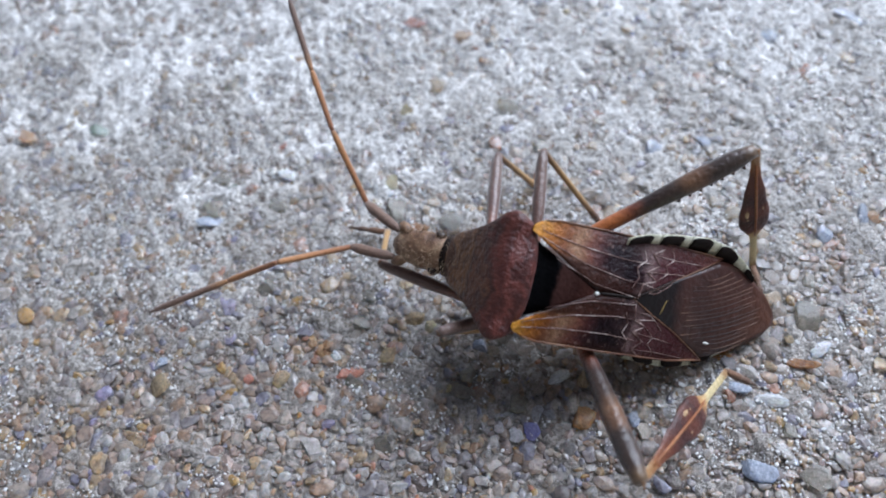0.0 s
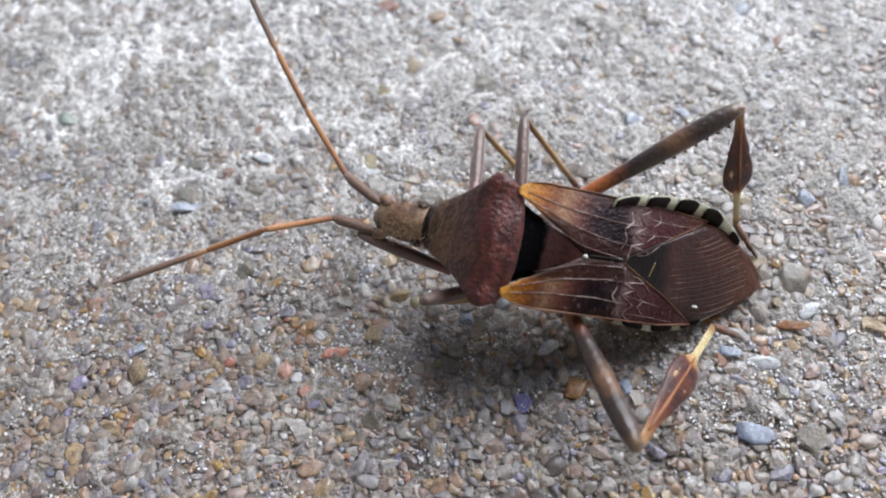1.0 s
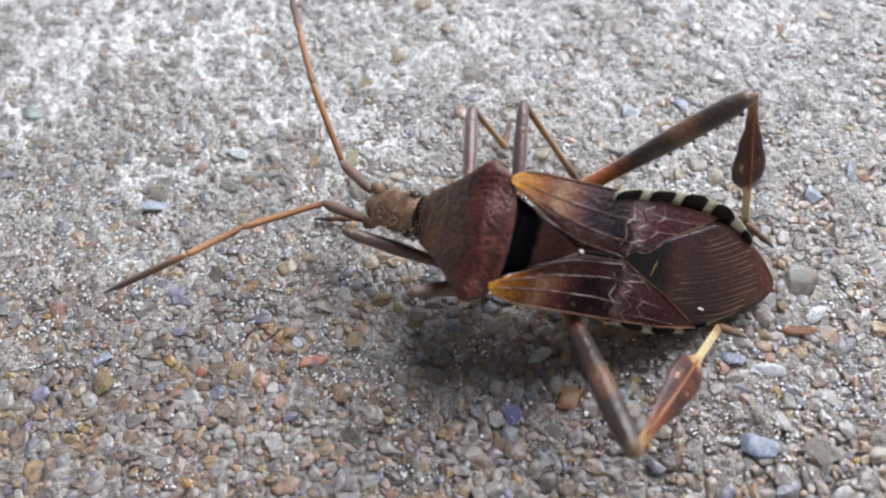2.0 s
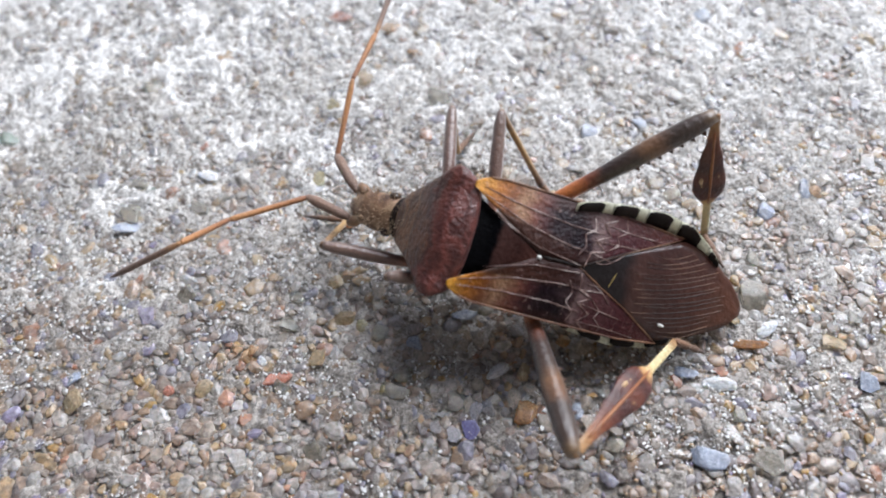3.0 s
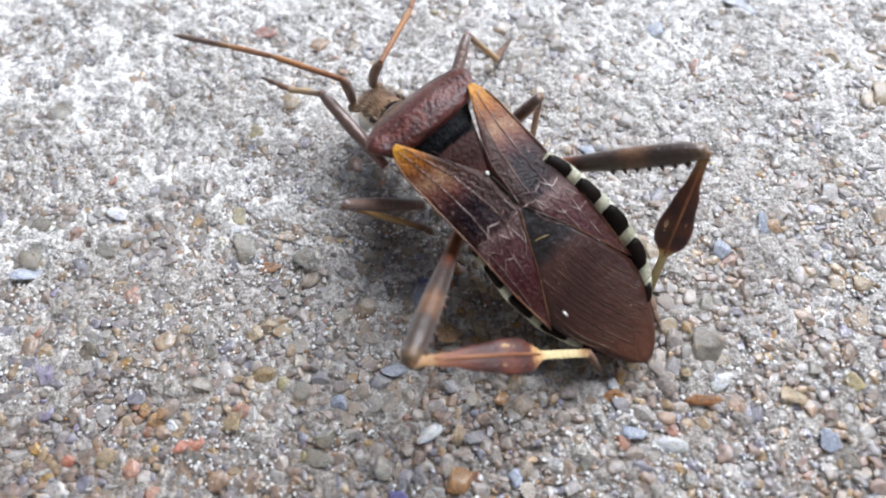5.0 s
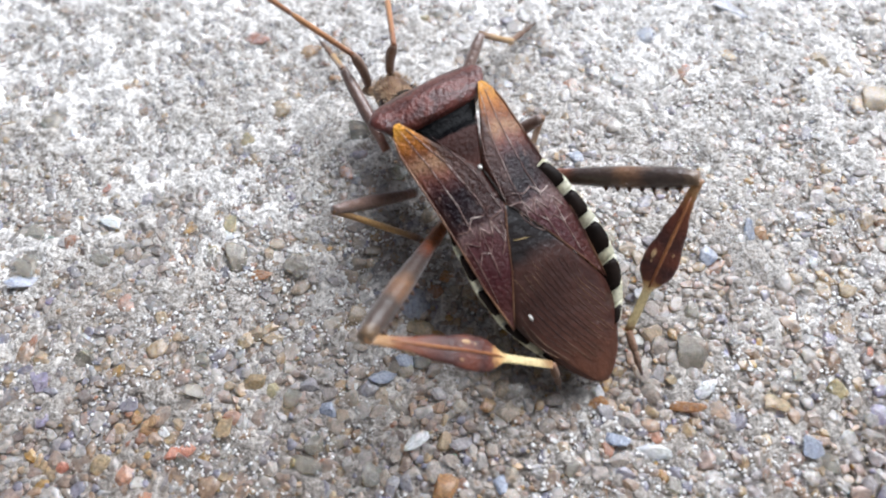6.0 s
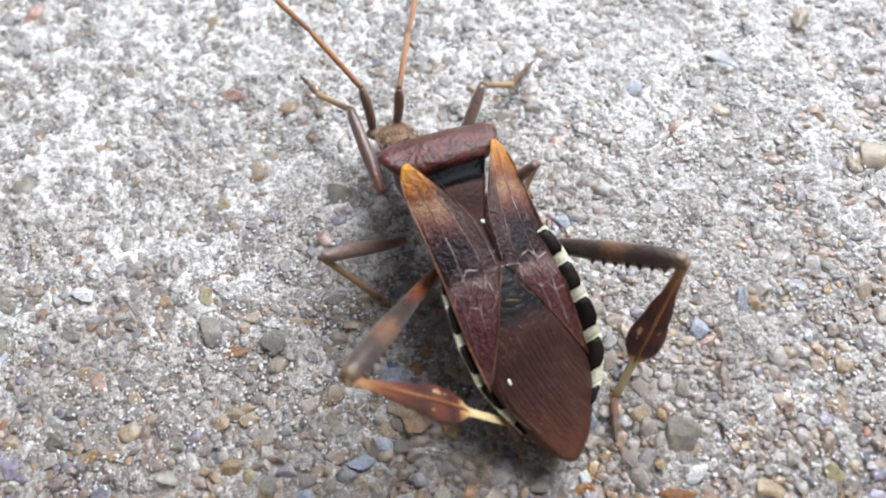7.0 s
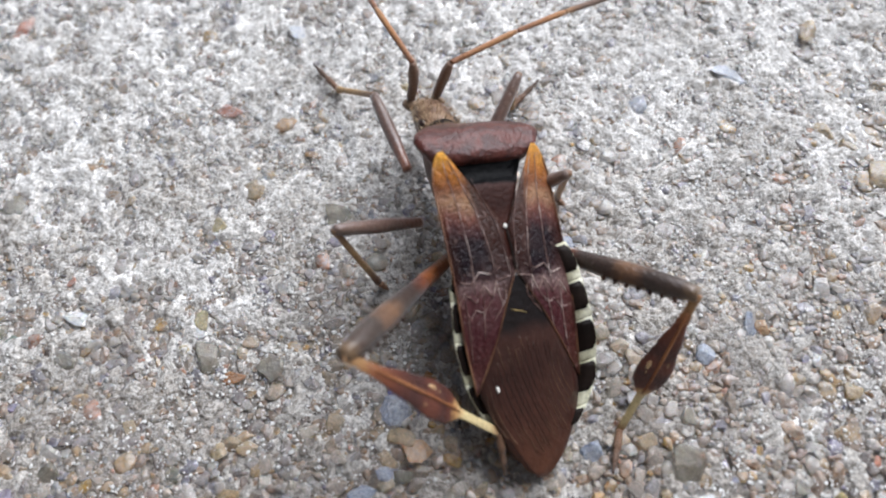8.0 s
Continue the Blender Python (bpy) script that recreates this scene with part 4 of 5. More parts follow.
for side, joints in ((1, (ANTENNA_LEFT_J1, ANTENNA_LEFT_J2, ANTENNA_LEFT_J3, ANTENNA_LEFT_TIP)), (-1, (ANTENNA_RIGHT_J1, ANTENNA_RIGHT_J2, ANTENNA_RIGHT_J3, ANTENNA_RIGHT_TIP))):
    a, b, c, d = ANTENNA_LIMB[side][1]
    segs = (
        profile("antenna_scape", a, [(0, 0.14), (0.2, 0.22), (0.8, 0.24), (1, 0.16)], M_SCAPE, bug, bend=0.12),
        profile("antenna_second_segment", b, [(0, 0.12), (0.1, 0.13), (0.9, 0.14), (1, 0.1)], M_FLAGELLUM, bug),
        profile("antenna_third_segment", c, [(0, 0.1), (0.1, 0.12), (0.9, 0.14), (1, 0.1)], M_FLAGELLUM, bug),
        profile("antenna_last_segment", d, [(0, 0.1), (0.15, 0.14), (0.8, 0.14), (1, 0.05)], M_FLAGELLUM_END, bug),
    )
    LEGS.append((segs, *ANTENNA_LIMB[side], joints))

# ---- the concrete: one sheet to the horizon, finely uneven near the bug, with sand grains set in it ----
def lace(n, l, c, scale, width):
    """Thin wandering threads of white cement: 1 on the threads, 0 between."""
    t = texture(n, l, "noise", scale, 3, c, 0.6)
    off = n.new("ShaderNodeMath")
    off.operation = "SUBTRACT"
    l.new(t.outputs[0], off.inputs[0])
    off.inputs[1].default_value = 0.5
    size = n.new("ShaderNodeMath")
    size.operation = "ABSOLUTE"
    l.new(off.outputs[0], size.inputs[0])
    r = n.new("ShaderNodeMapRange")
    r.inputs["From Min"].default_value, r.inputs["From Max"].default_value = width, width * 0.35
    l.new(size.outputs[0], r.inputs[0])
    return r.outputs[0]


def wear_and_shade(n, l, c):
    """Metres across a strip of worn and painted-shade tone; the strips lie side by side over the whole slab."""
    sep = n.new("ShaderNodeSeparateXYZ")
    l.new(c, sep.inputs[0])
    start = n.new("ShaderNodeMath")
    start.operation = "ADD"
    l.new(sep.outputs[1], start.inputs[0])
    start.inputs[1].default_value = 0.014
    fold = n.new("ShaderNodeMath")
    fold.operation = "PINGPONG"
    l.new(start.outputs[0], fold.inputs[0])
    fold.inputs[1].default_value = 0.036
    return fold.outputs[0]


def crust_and_shade(n, l, c, most):
    """Share of cement left on the sand: less towards the worn side, partly as painted shade."""
    w = n.new("ShaderNodeMapRange")
    w.inputs["From Min"].default_value, w.inputs["From Max"].default_value = 0.005, 0.025
    w.inputs["To Min"].default_value, w.inputs["To Max"].default_value = 0.14 * most, most
    l.new(wear_and_shade(n, l, c), w.inputs[0])
    return w.outputs[0]


def concrete():
    """Sandy mortar, with a white cement skin left on it in patches, thinner and darker towards the worn side, partly as
    painted shade.
    """
    m, n, l, b = material("concrete", 0.55, spec=0.6)
    c = n.new("ShaderNodeTexCoord").outputs["Object"]
    patch = texture(n, l, "noise", 150, 5, c)
    speck = texture(n, l, "noise", 1500, 5, c, 0.7)
    fleck = texture(n, l, "noise", 5000, 4, c, 0.65)
    # darkens the near ground: thinner cement, plus shade put into the colour
    worn = n.new("ShaderNodeMapRange")
    worn.inputs["From Min"].default_value, worn.inputs["From Max"].default_value = 0.0, 0.034
    worn.inputs["To Min"].default_value, worn.inputs["To Max"].default_value = -0.2, 0.17
    l.new(wear_and_shade(n, l, c), worn.inputs[0])
    skin = n.new("ShaderNodeMath")
    skin.operation = "ADD"
    l.new(patch.outputs[0], skin.inputs[0])
    l.new(worn.outputs[0], skin.inputs[1])
    r1 = ramp(n, [(0.34, (0.22, 0.195, 0.172)), (0.48, (0.36, 0.335, 0.305)), (0.62, (0.63, 0.612, 0.592))])
    l.new(skin.outputs[0], r1.inputs[0])
    r2 = ramp(n, [(0.33, (0.34, 0.31, 0.28)), (0.41, (0.8, 0.79, 0.77)), (0.54, (1.1, 1.1, 1.1)), (0.62, (1.4, 1.4, 1.4))])
    l.new(speck.outputs[0], r2.inputs[0])
    r3 = ramp(n, [(0.38, (0.5, 0.47, 0.44)), (0.48, (0.88, 0.87, 0.86)), (0.54, (1.15, 1.15, 1.15)), (0.6, (1.6, 1.6, 1.6))])
    l.new(fleck.outputs[0], r3.inputs[0])
    first = mixed(n, l, 1.0, r1.outputs[0], r2.outputs[0], "MULTIPLY")
    second = mixed(n, l, 1.0, first, r3.outputs[0], "MULTIPLY")
    threads = n.new("ShaderNodeMath")
    threads.operation = "MULTIPLY"
    l.new(lace(n, l, c, 2400, 0.05), threads.inputs[0])
    l.new(crust_and_shade(n, l, c, 0.75), threads.inputs[1])
    l.new(mixed(n, l, threads.outputs[0], second, (0.74, 0.725, 0.705)), b.inputs["Base Color"])
    total = n.new("ShaderNodeMath")
    total.operation = "ADD"
    l.new(speck.outputs[0], total.inputs[0])
    l.new(fleck.outputs[0], total.inputs[1])
    bumped(n, l, b, total.outputs[0], 0.9, 0.00016)
    return m


def mineral(name, stops, rough=0.32, dust=0.35, seed_from="object", clear=0.65):
    """Sand grain: its own tone, cloudy inside, with cement dust clinging on top."""
    m, n, l, b = material(name, rough, spec=0.5)
    if seed_from == "island":
        key = n.new("ShaderNodeNewGeometry").outputs["Random Per Island"]
    else:
        key = n.new("ShaderNodeObjectInfo").outputs["Random"]
    r = ramp(n, stops, "CONSTANT" if seed_from == "island" else "LINEAR")
    l.new(key, r.inputs[0])
    c = n.new("ShaderNodeTexCoord").outputs["Object"]
    cloud = texture(n, l, "noise", 3200, 5, c, 0.7)
    sh = ramp(n, [(0.36, (0.42, 0.42, 0.42)), (0.64, (1.45, 1.45, 1.45))])
    l.new(cloud.outputs[0], sh.inputs[0])
    toned = mixed(n, l, 0.8, r.outputs[0], sh.outputs[0], "MULTIPLY")
    d = texture(n, l, "noise", 3800, 5, c, 0.75)
    dr = ramp(n, [(0.52, (0, 0, 0)), (0.6, (dust, dust, dust))])
    l.new(d.outputs[0], dr.inputs[0])
    # dust and threads fade on the near side, partly to paint its shade
    worldly = n.new("ShaderNodeNewGeometry").outputs["Position"]
    held = n.new("ShaderNodeMath")
    held.operation = "MULTIPLY"
    l.new(dr.outputs[0], held.inputs[0])
    l.new(crust_and_shade(n, l, worldly, 1.0), held.inputs[1])
    dusty = mixed(n, l, held.outputs[0], toned, (0.7, 0.685, 0.66))
    threads = n.new("ShaderNodeMath")
    threads.operation = "MULTIPLY"
    l.new(lace(n, l, worldly, 4200, 0.085), threads.inputs[0])
    l.new(crust_and_shade(n, l, worldly, 1.25 * dust), threads.inputs[1])
    l.new(mixed(n, l, threads.outputs[0], dusty, (0.74, 0.725, 0.705)), b.inputs["Base Color"])
    bumped(n, l, b, d.outputs[0], 0.5, 0.00008)
    b.inputs["Transmission Weight"].default_value = clear
    b.inputs["IOR"].default_value = 1.46
    b.inputs["Subsurface Weight"].default_value = 1.0
    b.inputs["Subsurface Radius"].default_value = (0.0008, 0.0007, 0.00058)
    b.inputs["Coat Weight"].default_value = 0.25
    b.inputs["Coat Roughness"].default_value = 0.12
    return m


M_GRAIN = mineral("sand_grains", [(0.0, (0.634, 0.539, 0.451)), (0.14, (0.711, 0.646, 0.588)), (0.28, (0.565, 0.441, 0.353)), (0.4, (0.735, 0.554, 0.349)), (0.49, (0.629, 0.452, 0.316)), (0.59, (0.533, 0.476, 0.469)), (0.68, (0.765, 0.718, 0.675)), (0.77, (0.641, 0.497, 0.425)), (0.85, (0.472, 0.446, 0.519)), (0.91, (0.341, 0.278, 0.251)), (0.945, (0.770, 0.510, 0.195)), (0.965, (0.701, 0.392, 0.257)), (0.985, (0.556, 0.495, 0.652))], 0.14, 0.8, "island", 0.6)
TONES = {
    "red": [(0, (0.36, 0.19, 0.15)), (1, (0.46, 0.28, 0.22))],
    "orange": [(0, (0.46, 0.31, 0.19)), (1, (0.52, 0.39, 0.27))],
    "tan": [(0, (0.46, 0.38, 0.27)), (1, (0.54, 0.46, 0.35))],
    "yellow": [(0, (0.52, 0.46, 0.31)), (1, (0.58, 0.53, 0.39))],
    "slate": [(0, (0.27, 0.29, 0.34)), (1, (0.37, 0.39, 0.44))],
    "clear": [(0, (0.54, 0.51, 0.45)), (1, (0.62, 0.6, 0.55))],
    "white": [(0, (0.8, 0.8, 0.82)), (1, (0.86, 0.86, 0.85))],
    "purple": [(0, (0.32, 0.3, 0.5)), (1, (0.4, 0.39, 0.6))],
    "brown": [(0, (0.24, 0.13, 0.07)), (1, (0.33, 0.2, 0.11))],
    "green": [(0, (0.24, 0.29, 0.25)), (1, (0.32, 0.37, 0.32))],
    "mixed": [(0, (0.58, 0.53, 0.47)), (0.3, (0.44, 0.4, 0.37)), (0.55, (0.57, 0.48, 0.37)), (0.8, (0.42, 0.41, 0.43)), (1, (0.6, 0.55, 0.48))],
}
M_TONE = {k: mineral("pebble_" + k, [(p, tuple(min(0.88, 1.38 * (q + 0.4 * (q - sum(c) / 3))) for q in c)) for p, c in v], 0.16, 0.45, clear=0.3 if k in ("slate", "brown", "white", "red") else 0.85 if k == "clear" else 0.62) for k, v in TONES.items()}
M_CONCRETE = concrete()
M_CRUMB = cuticle("cement_crumb", [(0.3, (0.5, 0.49, 0.47)), (0.5, (0.7, 0.69, 0.67)), (0.7, (0.78, 0.77, 0.75))], 2200, 0.75, 0.2, spec=0.3)


LATTICE = {}


def value_noise(x, y, scale, seed):
    """Smooth random heights on a lattice of the given spacing."""
    if seed not in LATTICE:
        LATTICE[seed] = np.random.RandomState(seed).rand(256, 256)
    table = LATTICE[seed]
    u, v = x / scale, y / scale
    i, j = np.floor(u).astype(int), np.floor(v).astype(int)
    fu, fv = u - i, v - j
    fu, fv = fu * fu * (3 - 2 * fu), fv * fv * (3 - 2 * fv)
    a, b = table[i % 256, j % 256], table[(i + 1) % 256, j % 256]
    c, d = table[i % 256, (j + 1) % 256], table[(i + 1) % 256, (j + 1) % 256]
    return (a * (1 - fu) + b * fu) * (1 - fv) + (c * (1 - fu) + d * fu) * fv


def ground_height(x, y):
    """Millimetres above the mean surface."""
    return broad_height(x, y) - 0.05 + 0.1 * np.clip((y + 2.0) / 16.0, -0.8, 0.7) + 0.26 * (value_noise(x, y, 0.9, 2) - 0.5) + 0.22 * (value_noise(x, y, 0.42, 3) - 0.5) + 0.24 * (value_noise(x, y, 0.24, 4) - 0.5)


def broad_height(x, y):
    return 0.4 * (value_noise(x, y, 4.5, 1) - 0.5) - 0.06


X0, X1, Y0, Y1, STEP = -34.0, 30.0, -17.5, 25.0, 0.15
xs, ys = np.arange(X0, X1 + STEP / 2, STEP), np.arange(Y0, Y1 + STEP / 2, STEP)
gx, gy = np.meshgrid(xs, ys, indexing="ij")
fade = np.clip(np.minimum(np.minimum(gx - X0, X1 - gx), np.minimum(gy - Y0, Y1 - gy)) / 1.0, 0, 1)
gz = ground_height(gx, gy) * fade
nx, ny = len(xs), len(ys)
verts = np.stack([gx, gy, gz], -1).reshape(-1, 3) * MM
idx = np.arange(nx * ny).reshape(nx, ny)
faces = np.stack([idx[:-1, :-1], idx[1:, :-1], idx[1:, 1:], idx[:-1, 1:]], -1).reshape(-1, 4)
far = [(-4, -4), (4, -4), (4, 4), (-4, 4)]
base_n = len(verts)
outer = np.array([(x, y, 0.0) for x, y in far])
rim = [idx[:, 0], idx[-1, :], idx[::-1, -1], idx[0, ::-1]]
wide = [tuple(int(v) for v in edge[::-1]) + (base_n + k, base_n + (k + 1) % 4) for k, edge in enumerate(rim)]
me = bpy.data.meshes.new("ground")
me.from_pydata(np.vstack([verts, outer]).tolist(), [], faces.tolist() + wide)
me.materials.append(M_CONCRETE)
me.polygons.foreach_set("use_smooth", [True] * len(me.polygons))
ground = tagged(new("ground", me), "rough pale grey concrete with exposed sand", "ground", kind="structure")


def grain_shapes(count, seed, level, uneven=0.55):
    """Unit grains: water-worn lumps with a few blunt facets and shallow dents."""
    rng = np.random.RandomState(seed)
    bm = bmesh.new()
    bmesh.ops.create_icosphere(bm, subdivisions=level, radius=1.0)
    v = np.array([p.co[:] for p in bm.verts])
    f = np.array([[q.index for q in p.verts] for p in bm.faces])
    bm.free()
    shapes = []
    for _ in range(count):
        s = v.copy()
        for _ in range(4):
            d = rng.randn(3)
            d /= np.linalg.norm(d)
            s *= 1 + (0.34 * rng.rand() - 0.17) * np.exp(-3.0 * (1 - v @ d))[:, None]
        for _ in range(11):
            d = rng.randn(3)
            d /= np.linalg.norm(d)
            over = np.maximum(s @ d - (0.42 + 0.42 * rng.rand()), 0)
            s -= over[:, None] * d * 0.93
        s *= 1 + 0.03 * rng.randn(len(s), 1)
        shapes.append(s * (1.03 - 0.5 * uneven + uneven * rng.rand(3)) * 1.1)
    return shapes, f


def strew(name, mat, spots, seed, label, category, tiers, rise, flat, rounded_share, uneven=0.55):
    """One mesh of many grains; spots: rows of x, y, radius in millimetres; tiers: (least radius, fineness of the grain)."""
    rng = np.random.RandomState(seed)
    kinds = [(least, *grain_shapes(36, seed + k, level, uneven)) for k, (least, level) in enumerate(tiers)]
    vs, fs, soft, n = [], [], [], 0
    hz = broad_height(spots[:, 0], spots[:, 1])
    for (x, y, r), h in zip(spots, hz):
        least, shapes, f = next(q for q in kinds if r >= q[0])
        s = shapes[rng.randint(len(shapes))]
        a, t = rng.rand() * 6.283, rng.randn() * 0.3
        ca, sa, ct, st = math.cos(a), math.sin(a), math.cos(t), math.sin(t)
        m = np.array([[ca, -sa, 0], [sa, ca, 0], [0, 0, 1]]) @ np.array([[1, 0, 0], [0, ct, -st], [0, st, ct]])
        p = (s @ m.T) * r * (1.2, 1.2, flat)
        vs.append(p + (x, y, h + r * (rise[0] + rise[1] * rng.rand()) + rise[2] * rng.rand() - 0.03))
        fs.append(f + n)
        soft.append(np.full(len(f), rng.rand() < rounded_share))
        n += len(s)
    me = bpy.data.meshes.new(name)
    me.from_pydata((np.vstack(vs) * MM).tolist(), [], np.vstack(fs).tolist())
    me.materials.append(mat)
    me.polygons.foreach_set("use_smooth", np.concatenate(soft).tolist())
    return tagged(new(name, me), label, category, kind="stuff")


PEBBLES = {}
# x, y, half width and length over width, in millimetres
PEBBLES["red"] = [(-5.62, 13.13, 0.59, 0.5), (-7.47, -8.08, 0.32, 0.5), (-12.11, 4.45, 0.27, 1.0), (-7.05, -8.03, 0.34, 0.7), (20.74, -5.41, 0.23, 1.3), (-16.92, 19.26, 0.77, 0.5), (-12.00, -8.39, 0.22, 1.0)]
PEBBLES["orange"] = [(-2.72, 12.08, 0.45, 0.9), (17.57, 0.24, 0.34, 1.0), (3.33, -9.92, 0.45, 1.0), (3.05, -4.00, 0.63, 0.9), (5.18, -6.79, 0.29, 1.0), (-8.69, -7.03, 0.37, 0.7), (-9.22, -6.62, 0.23, 1.0), (-11.83, 10.36, 0.43, 0.8), (-8.52, -6.66, 0.28, 1.0), (-26.77, 5.24, 0.56, 0.8), (-1.41, 10.22, 0.32, 0.6)]
PEBBLES["tan"] = [(-16.28, -8.81, 0.58, 0.9), (16.46, -7.26, 0.57, 0.9), (22.11, 9.27, 0.64, 0.7), (-5.67, -7.27, 0.59, 0.9), (23.05, 8.51, 0.54, 0.8), (24.17, 6.76, 0.69, 0.8), (-5.03, -3.45, 0.36, 1.0), (-8.68, -2.34, 0.32, 1.4), (23.05, 15.24, 0.82, 0.5), (20.42, -2.66, 0.40, 0.8), (-10.53, -8.45, 0.41, 0.9), (12.61, -6.10, 0.30, 1.0), (-4.51, -5.32, 0.47, 0.9), (2.42, -3.38, 0.52, 0.8), (-4.11, 8.60, 0.50, 0.9)]
PEBBLES["yellow"] = [(19.04, -6.79, 0.42, 1.0), (-6.76, 0.94, 0.25, 1.0), (-5.63, 6.83, 0.46, 0.9), (-3.70, -5.62, 0.28, 1.0), (-2.62, -8.76, 0.27, 1.0), (3.25, 13.59, 0.33, 0.7), (-6.17, 2.10, 0.54, 0.9)]
PEBBLES["slate"] = [(7.38, 4.30, 0.52, 0.7), (-15.12, -0.05, 0.64, 0.5), (16.94, 0.23, 0.39, 1.7), (18.50, 12.83, 0.89, 0.5), (14.10, 11.47, 0.43, 0.9), (10.52, -11.93, 0.6, 1.0), (9.95, 4.67, 0.31, 1.3), (2.33, -2.08, 0.63, 1.0), (10.00, -4.43, 0.57, 1.0), (-1.26, -6.65, 0.39, 0.8), (0.97, -5.39, 0.42, 0.9), (-16.32, -7.77, 0.34, 1.1), (1.91, -4.70, 0.40, 1.0), (5.42, -9.90, 0.39, 1.0), (10.04, -8.40, 0.40, 0.8), (-2.28, 17.54, 0.52, 0.7), (14.91, -0.84, 0.41, 1.0), (17.50, -9.10, 0.48, 0.9)]
PEBBLES["clear"] = [(13.54, -5.20, 0.67, 1.0), (12.79, -12.30, 0.62, 1.0), (-2.88, -0.15, 0.60, 1.0), (-5.62, 0.44, 0.53, 1.4), (18.21, -9.66, 0.43, 1.0), (-15.18, 2.35, 0.57, 0.8), (-12.01, 0.71, 0.56, 1.0), (-11.77, -3.95, 0.53, 1.0), (-2.20, -8.76, 0.52, 0.8), (-1.73, -8.03, 0.48, 0.9), (-5.50, -11.25, 0.50, 1.0), (11.97, -10.36, 0.39, 1.0), (0.40, -9.34, 0.48, 0.9), (17.64, -6.18, 0.45, 1.0), (-0.17, 6.82, 0.64, 0.9), (1.60, 4.43, 0.45, 0.9), (-6.80, -4.29, 0.45, 1.0), (13.79, -3.35, 0.40, 1.0), (2.46, -4.84, 0.35, 1.0), (-7.16, -8.43, 0.40, 1.0)]
PEBBLES["clear"] += [(8.17, -9.50, 0.35, 1.0), (-2.90, -6.11, 0.42, 0.9), (-6.95, -5.60, 0.48, 1.0), (-20.50, 5.47, 0.58, 0.7), (-15.41, 8.66, 0.54, 0.8), (-15.13, 0.77, 0.66, 0.9)]
PEBBLES["white"] = [(-6.26, 1.62, 0.38, 1.0), (-11.52, 2.70, 0.56, 0.5), (-8.03, -7.19, 0.24, 1.0), (2.31, -8.01, 0.58, 0.4), (13.75, -6.67, 0.45, 0.5), (11.30, -9.03, 0.56, 0.5), (-14.38, 7.85, 0.37, 1.0), (9.63, -6.45, 0.27, 1.0), (19.43, -1.32, 0.27, 1.2)]
PEBBLES["purple"] = [(1.01, -10.60, 0.42, 1.1), (2.21, -1.56, 0.32, 1.0)]
PEBBLES["brown"] = [(-4.63, -0.40, 0.50, 0.5), (21.41, 9.32, 0.35, 1.6), (3.70, -1.11, 0.44, 0.8), (3.19, -1.74, 0.39, 0.8), (12.73, -7.22, 0.55, 0.4), (-7.47, 0.18, 0.19, 0.8), (9.57, -6.91, 0.45, 0.4)]
PEBBLES["green"] = [(-22.56, 5.77, 0.56, 1.0), (-14.39, 1.92, 0.34, 0.6)]

shapes, shape_faces = grain_shapes(12, 21, 3)
SHAPE_MESHES = {}


def pebble(x, y, r, ratio, tone, rng, sink=0.08):
    """A grain of its own, set in the concrete."""
    k = rng.randint(len(shapes))
    if (k, tone) not in SHAPE_MESHES:
        me = bpy.data.meshes.new("pebble")
        me.from_pydata((shapes[k] * MM).tolist(), [], shape_faces.tolist())
        me.materials.append(M_TONE[tone])
        me.polygons.foreach_set("use_smooth", [k % 2 == 0] * len(me.polygons))
        SHAPE_MESHES[(k, tone)] = me
    ob = new("pebble", SHAPE_MESHES[(k, tone)])
    ob.parent = ground
    wide, long = (r / ratio ** 0.3, r * ratio ** 0.7)
    h = float(broad_height(np.array([x]), np.array([y]))[0])
    ob.matrix_basis = Matrix.LocRotScale(Vector((x, y, h + r * sink)) * MM, Euler((0.2 * rng.randn(), 0.2 * rng.randn(), 0.35 * rng.randn())), (wide * 1.08, long * 1.08, min(wide, long) * 0.3))


rng = np.random.RandomState(11)
cells = {}


def crowded(x, y, r, slack):
    key = (int(x // 1.2), int(y // 1.2))
    near = [q for i in (-1, 0, 1) for j in (-1, 0, 1) for q in cells.get((key[0] + i, key[1] + j), ())]
    if any((x - a) ** 2 + (y - b) ** 2 < (slack * (r + c)) ** 2 for a, b, c in near):
        return True
    cells.setdefault(key, []).append((x, y, r))
    return False


for tone, rows in PEBBLES.items():
    for x, y, r, ratio in rows:
        crowded(x, y, r, 0.0)
        pebble(x, y, r, ratio, tone, rng)
loose = []
for low, high, tries, slack in ((0.22, 0.4, 9000, 0.66), (0.13, 0.24, 30000, 0.64), (0.06, 0.13, 70000, 0.7)):
    draws = np.stack([rng.uniform(X0 + 1, X1 - 1, tries), rng.uniform(Y0 + 1, Y1 - 1, tries), low + (high - low) * rng.rand(tries) ** 1.6, np.zeros(tries), rng.rand(tries)], 1)
    draws[:, 3] = value_noise(draws[:, 0], draws[:, 1], 7.0, 8) + 0.022 * draws[:, 1] + 0.02
    draws = draws.tolist()
    for _ in range(tries):
        x, y, r, bare, chance = draws[_]
        if low > 0.1 and chance < 0.0 + 0.3 * min(1.0, max(0.0, (bare - 0.4) / 0.35)):
            continue
        if not crowded(x, y, r, slack):
            loose.append((x, y, r))
loose.sort(key=lambda q: (q[0] - 4) ** 2 + (q[1] + 3) ** 2 + (0 if q[2] > 0.3 else 1e4))
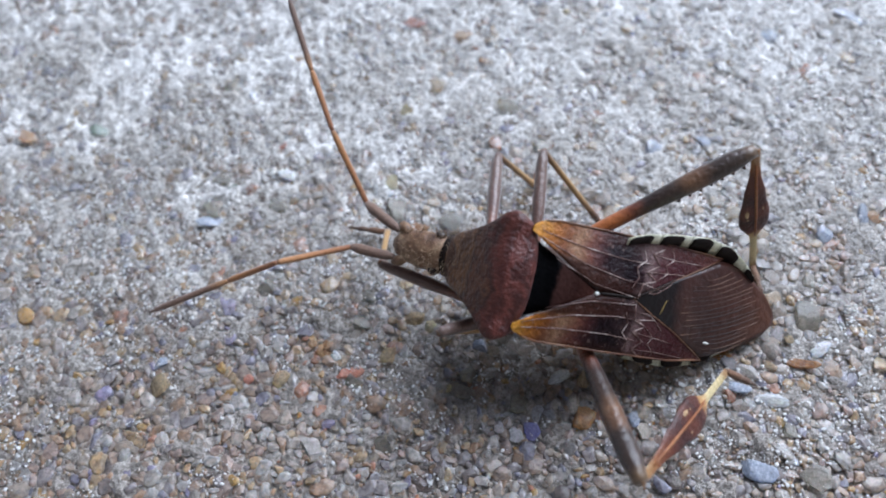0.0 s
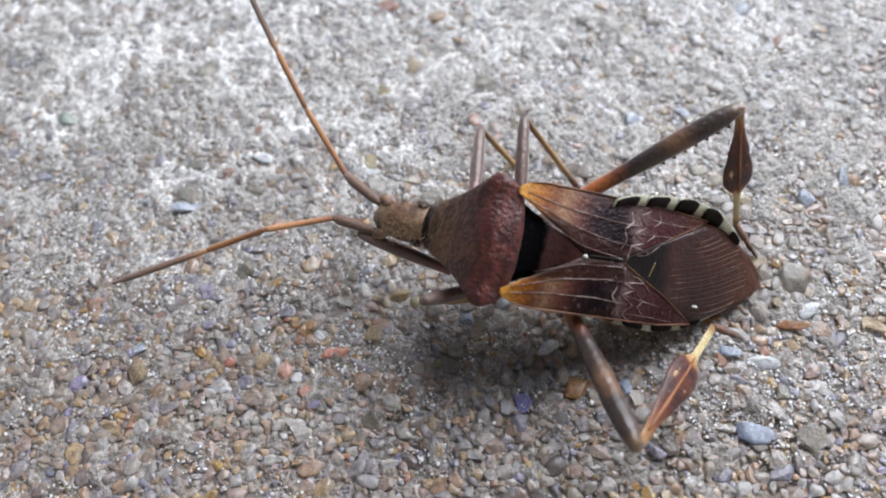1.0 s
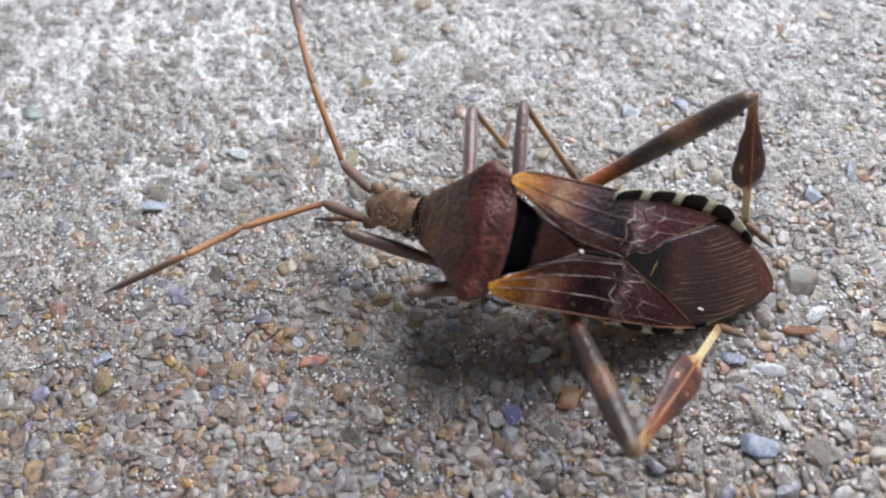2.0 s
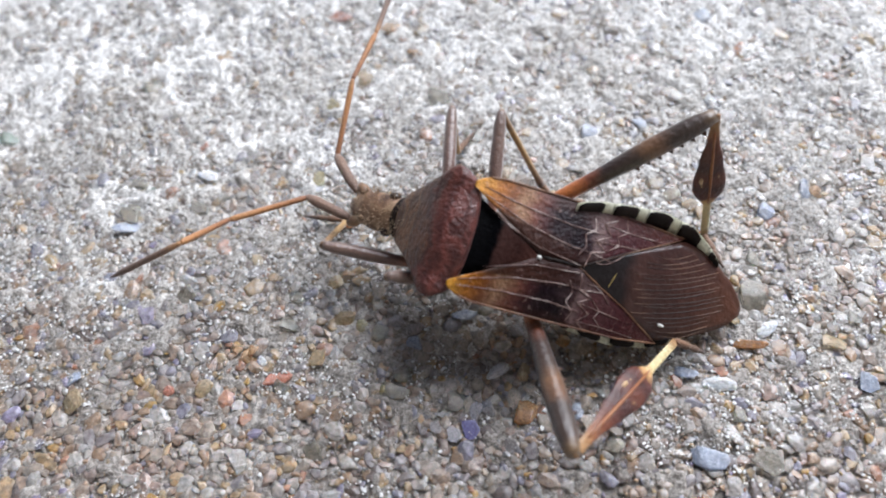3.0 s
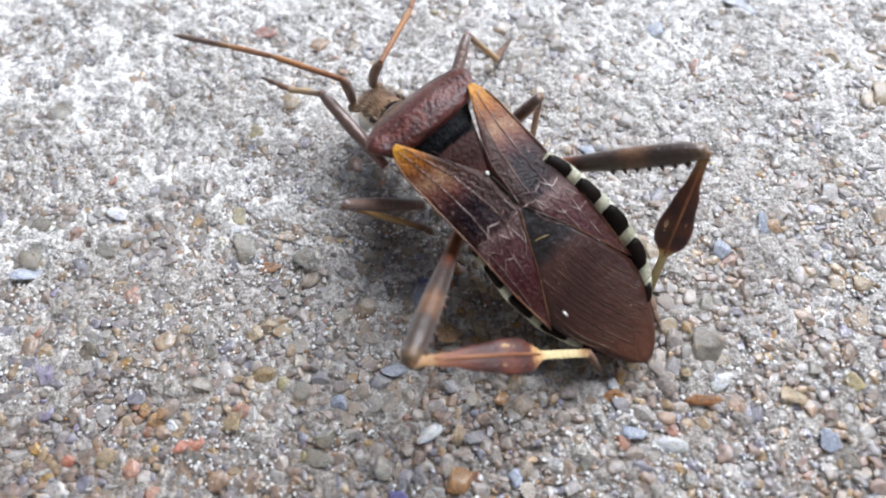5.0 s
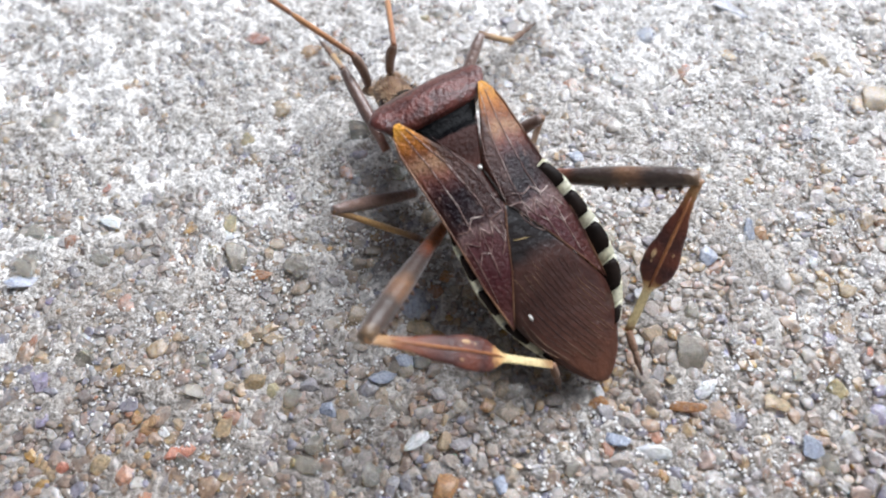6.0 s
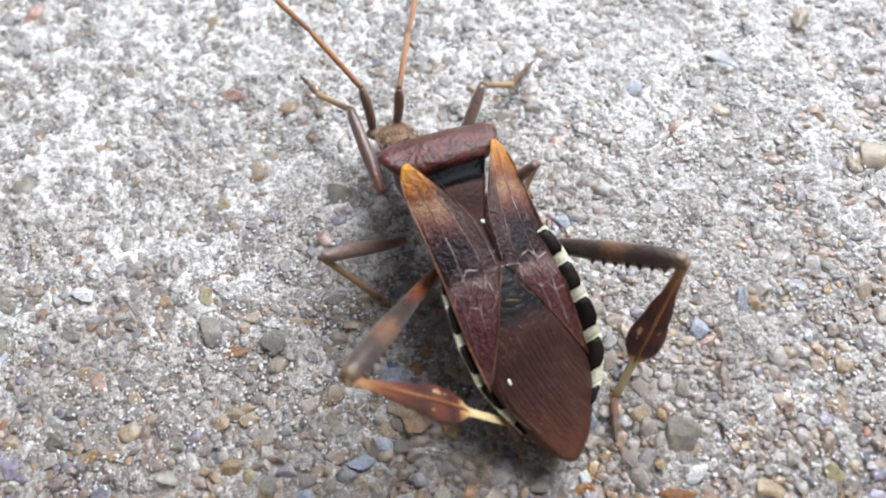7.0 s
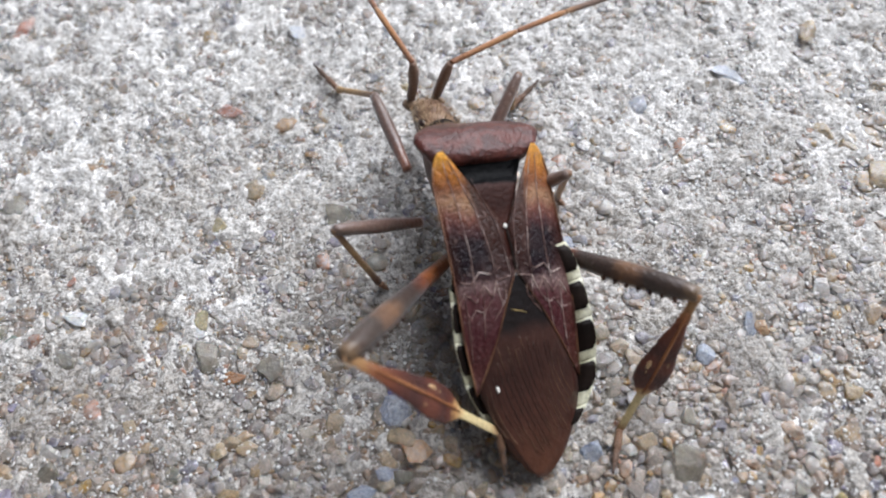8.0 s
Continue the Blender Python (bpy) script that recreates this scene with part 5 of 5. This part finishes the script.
for x, y, r in loose[:150]:
    pebble(x, y, r, 0.8 + 0.5 * rng.rand(), "mixed", rng, 0.03)
strew("sand_grains", M_GRAIN, np.array(loose[150:]), 5, "small rounded quartz sand grains set in pale concrete", "sand", ((0.2, 3), (0.115, 2), (0.0, 1)), (-0.2, 0.24, 0.0), 0.36, 0.4)

# crumbs of white cement that cling between and on the grains, denser towards +y, partly to paint in the brighter light
# there
crumbs = np.stack([rng.uniform(X0 + 1, X1 - 1, 110000), rng.uniform(Y0 + 1, Y1 - 1, 110000), 0.014 + 0.05 * rng.rand(110000) ** 2.0], 1)
thick = 0.55 * value_noise(crumbs[:, 0], crumbs[:, 1], 1.3, 12) + 0.45 * value_noise(crumbs[:, 0], crumbs[:, 1], 5.0, 13) + 0.012 * crumbs[:, 1]
crumbs = crumbs[thick > 0.38 + 0.2 * rng.rand(110000)]
strew("cement_crumbs", M_CRUMB, crumbs, 9, "white cement crumbs clinging to the sand", "cement", ((0.0, 1),), (0.1, 0.4, 0.12), 0.6, 0.2, 1.7)


# plain unseen wall behind the camera, added to block sky light from that side
def blocker_coat():
    m, n, l, b = material("dark_blocker_coat", 0.9, spec=0.2)
    f = texture(n, l, "noise", 14, 6)
    r = ramp(n, [(0.3, (0.1, 0.09, 0.08)), (0.7, (0.16, 0.145, 0.13))])
    l.new(f.outputs[0], r.inputs[0])
    l.new(r.outputs[0], b.inputs["Base Color"])
    bumped(n, l, b, f.outputs[0], 0.4, 0.004)
    return m


bm = bmesh.new()
bmesh.ops.create_cube(bm, size=1.0, matrix=Matrix.Translation((0.0, -0.6, 1.45)) @ Matrix.Diagonal((7.6, 0.2, 2.9, 1)))
tagged(part("sky_blocker_south", bm, blocker_coat(), None, "plain dark unseen wall, added to block sky light", smooth=False), category="wall", kind="structure")


def motions():
    walk(bug, [(t, pose(x * MM, y * MM, z * MM, rx, ry, rz)) for t, x, y, z, rx, ry, rz in BODY_ROWS])
    for segments, base, lengths, joints in LEGS:
        for segment, rows in zip(segments, chain_poses(base, lengths, joints, TIMES)):
            walk(segment, rows)


motions()
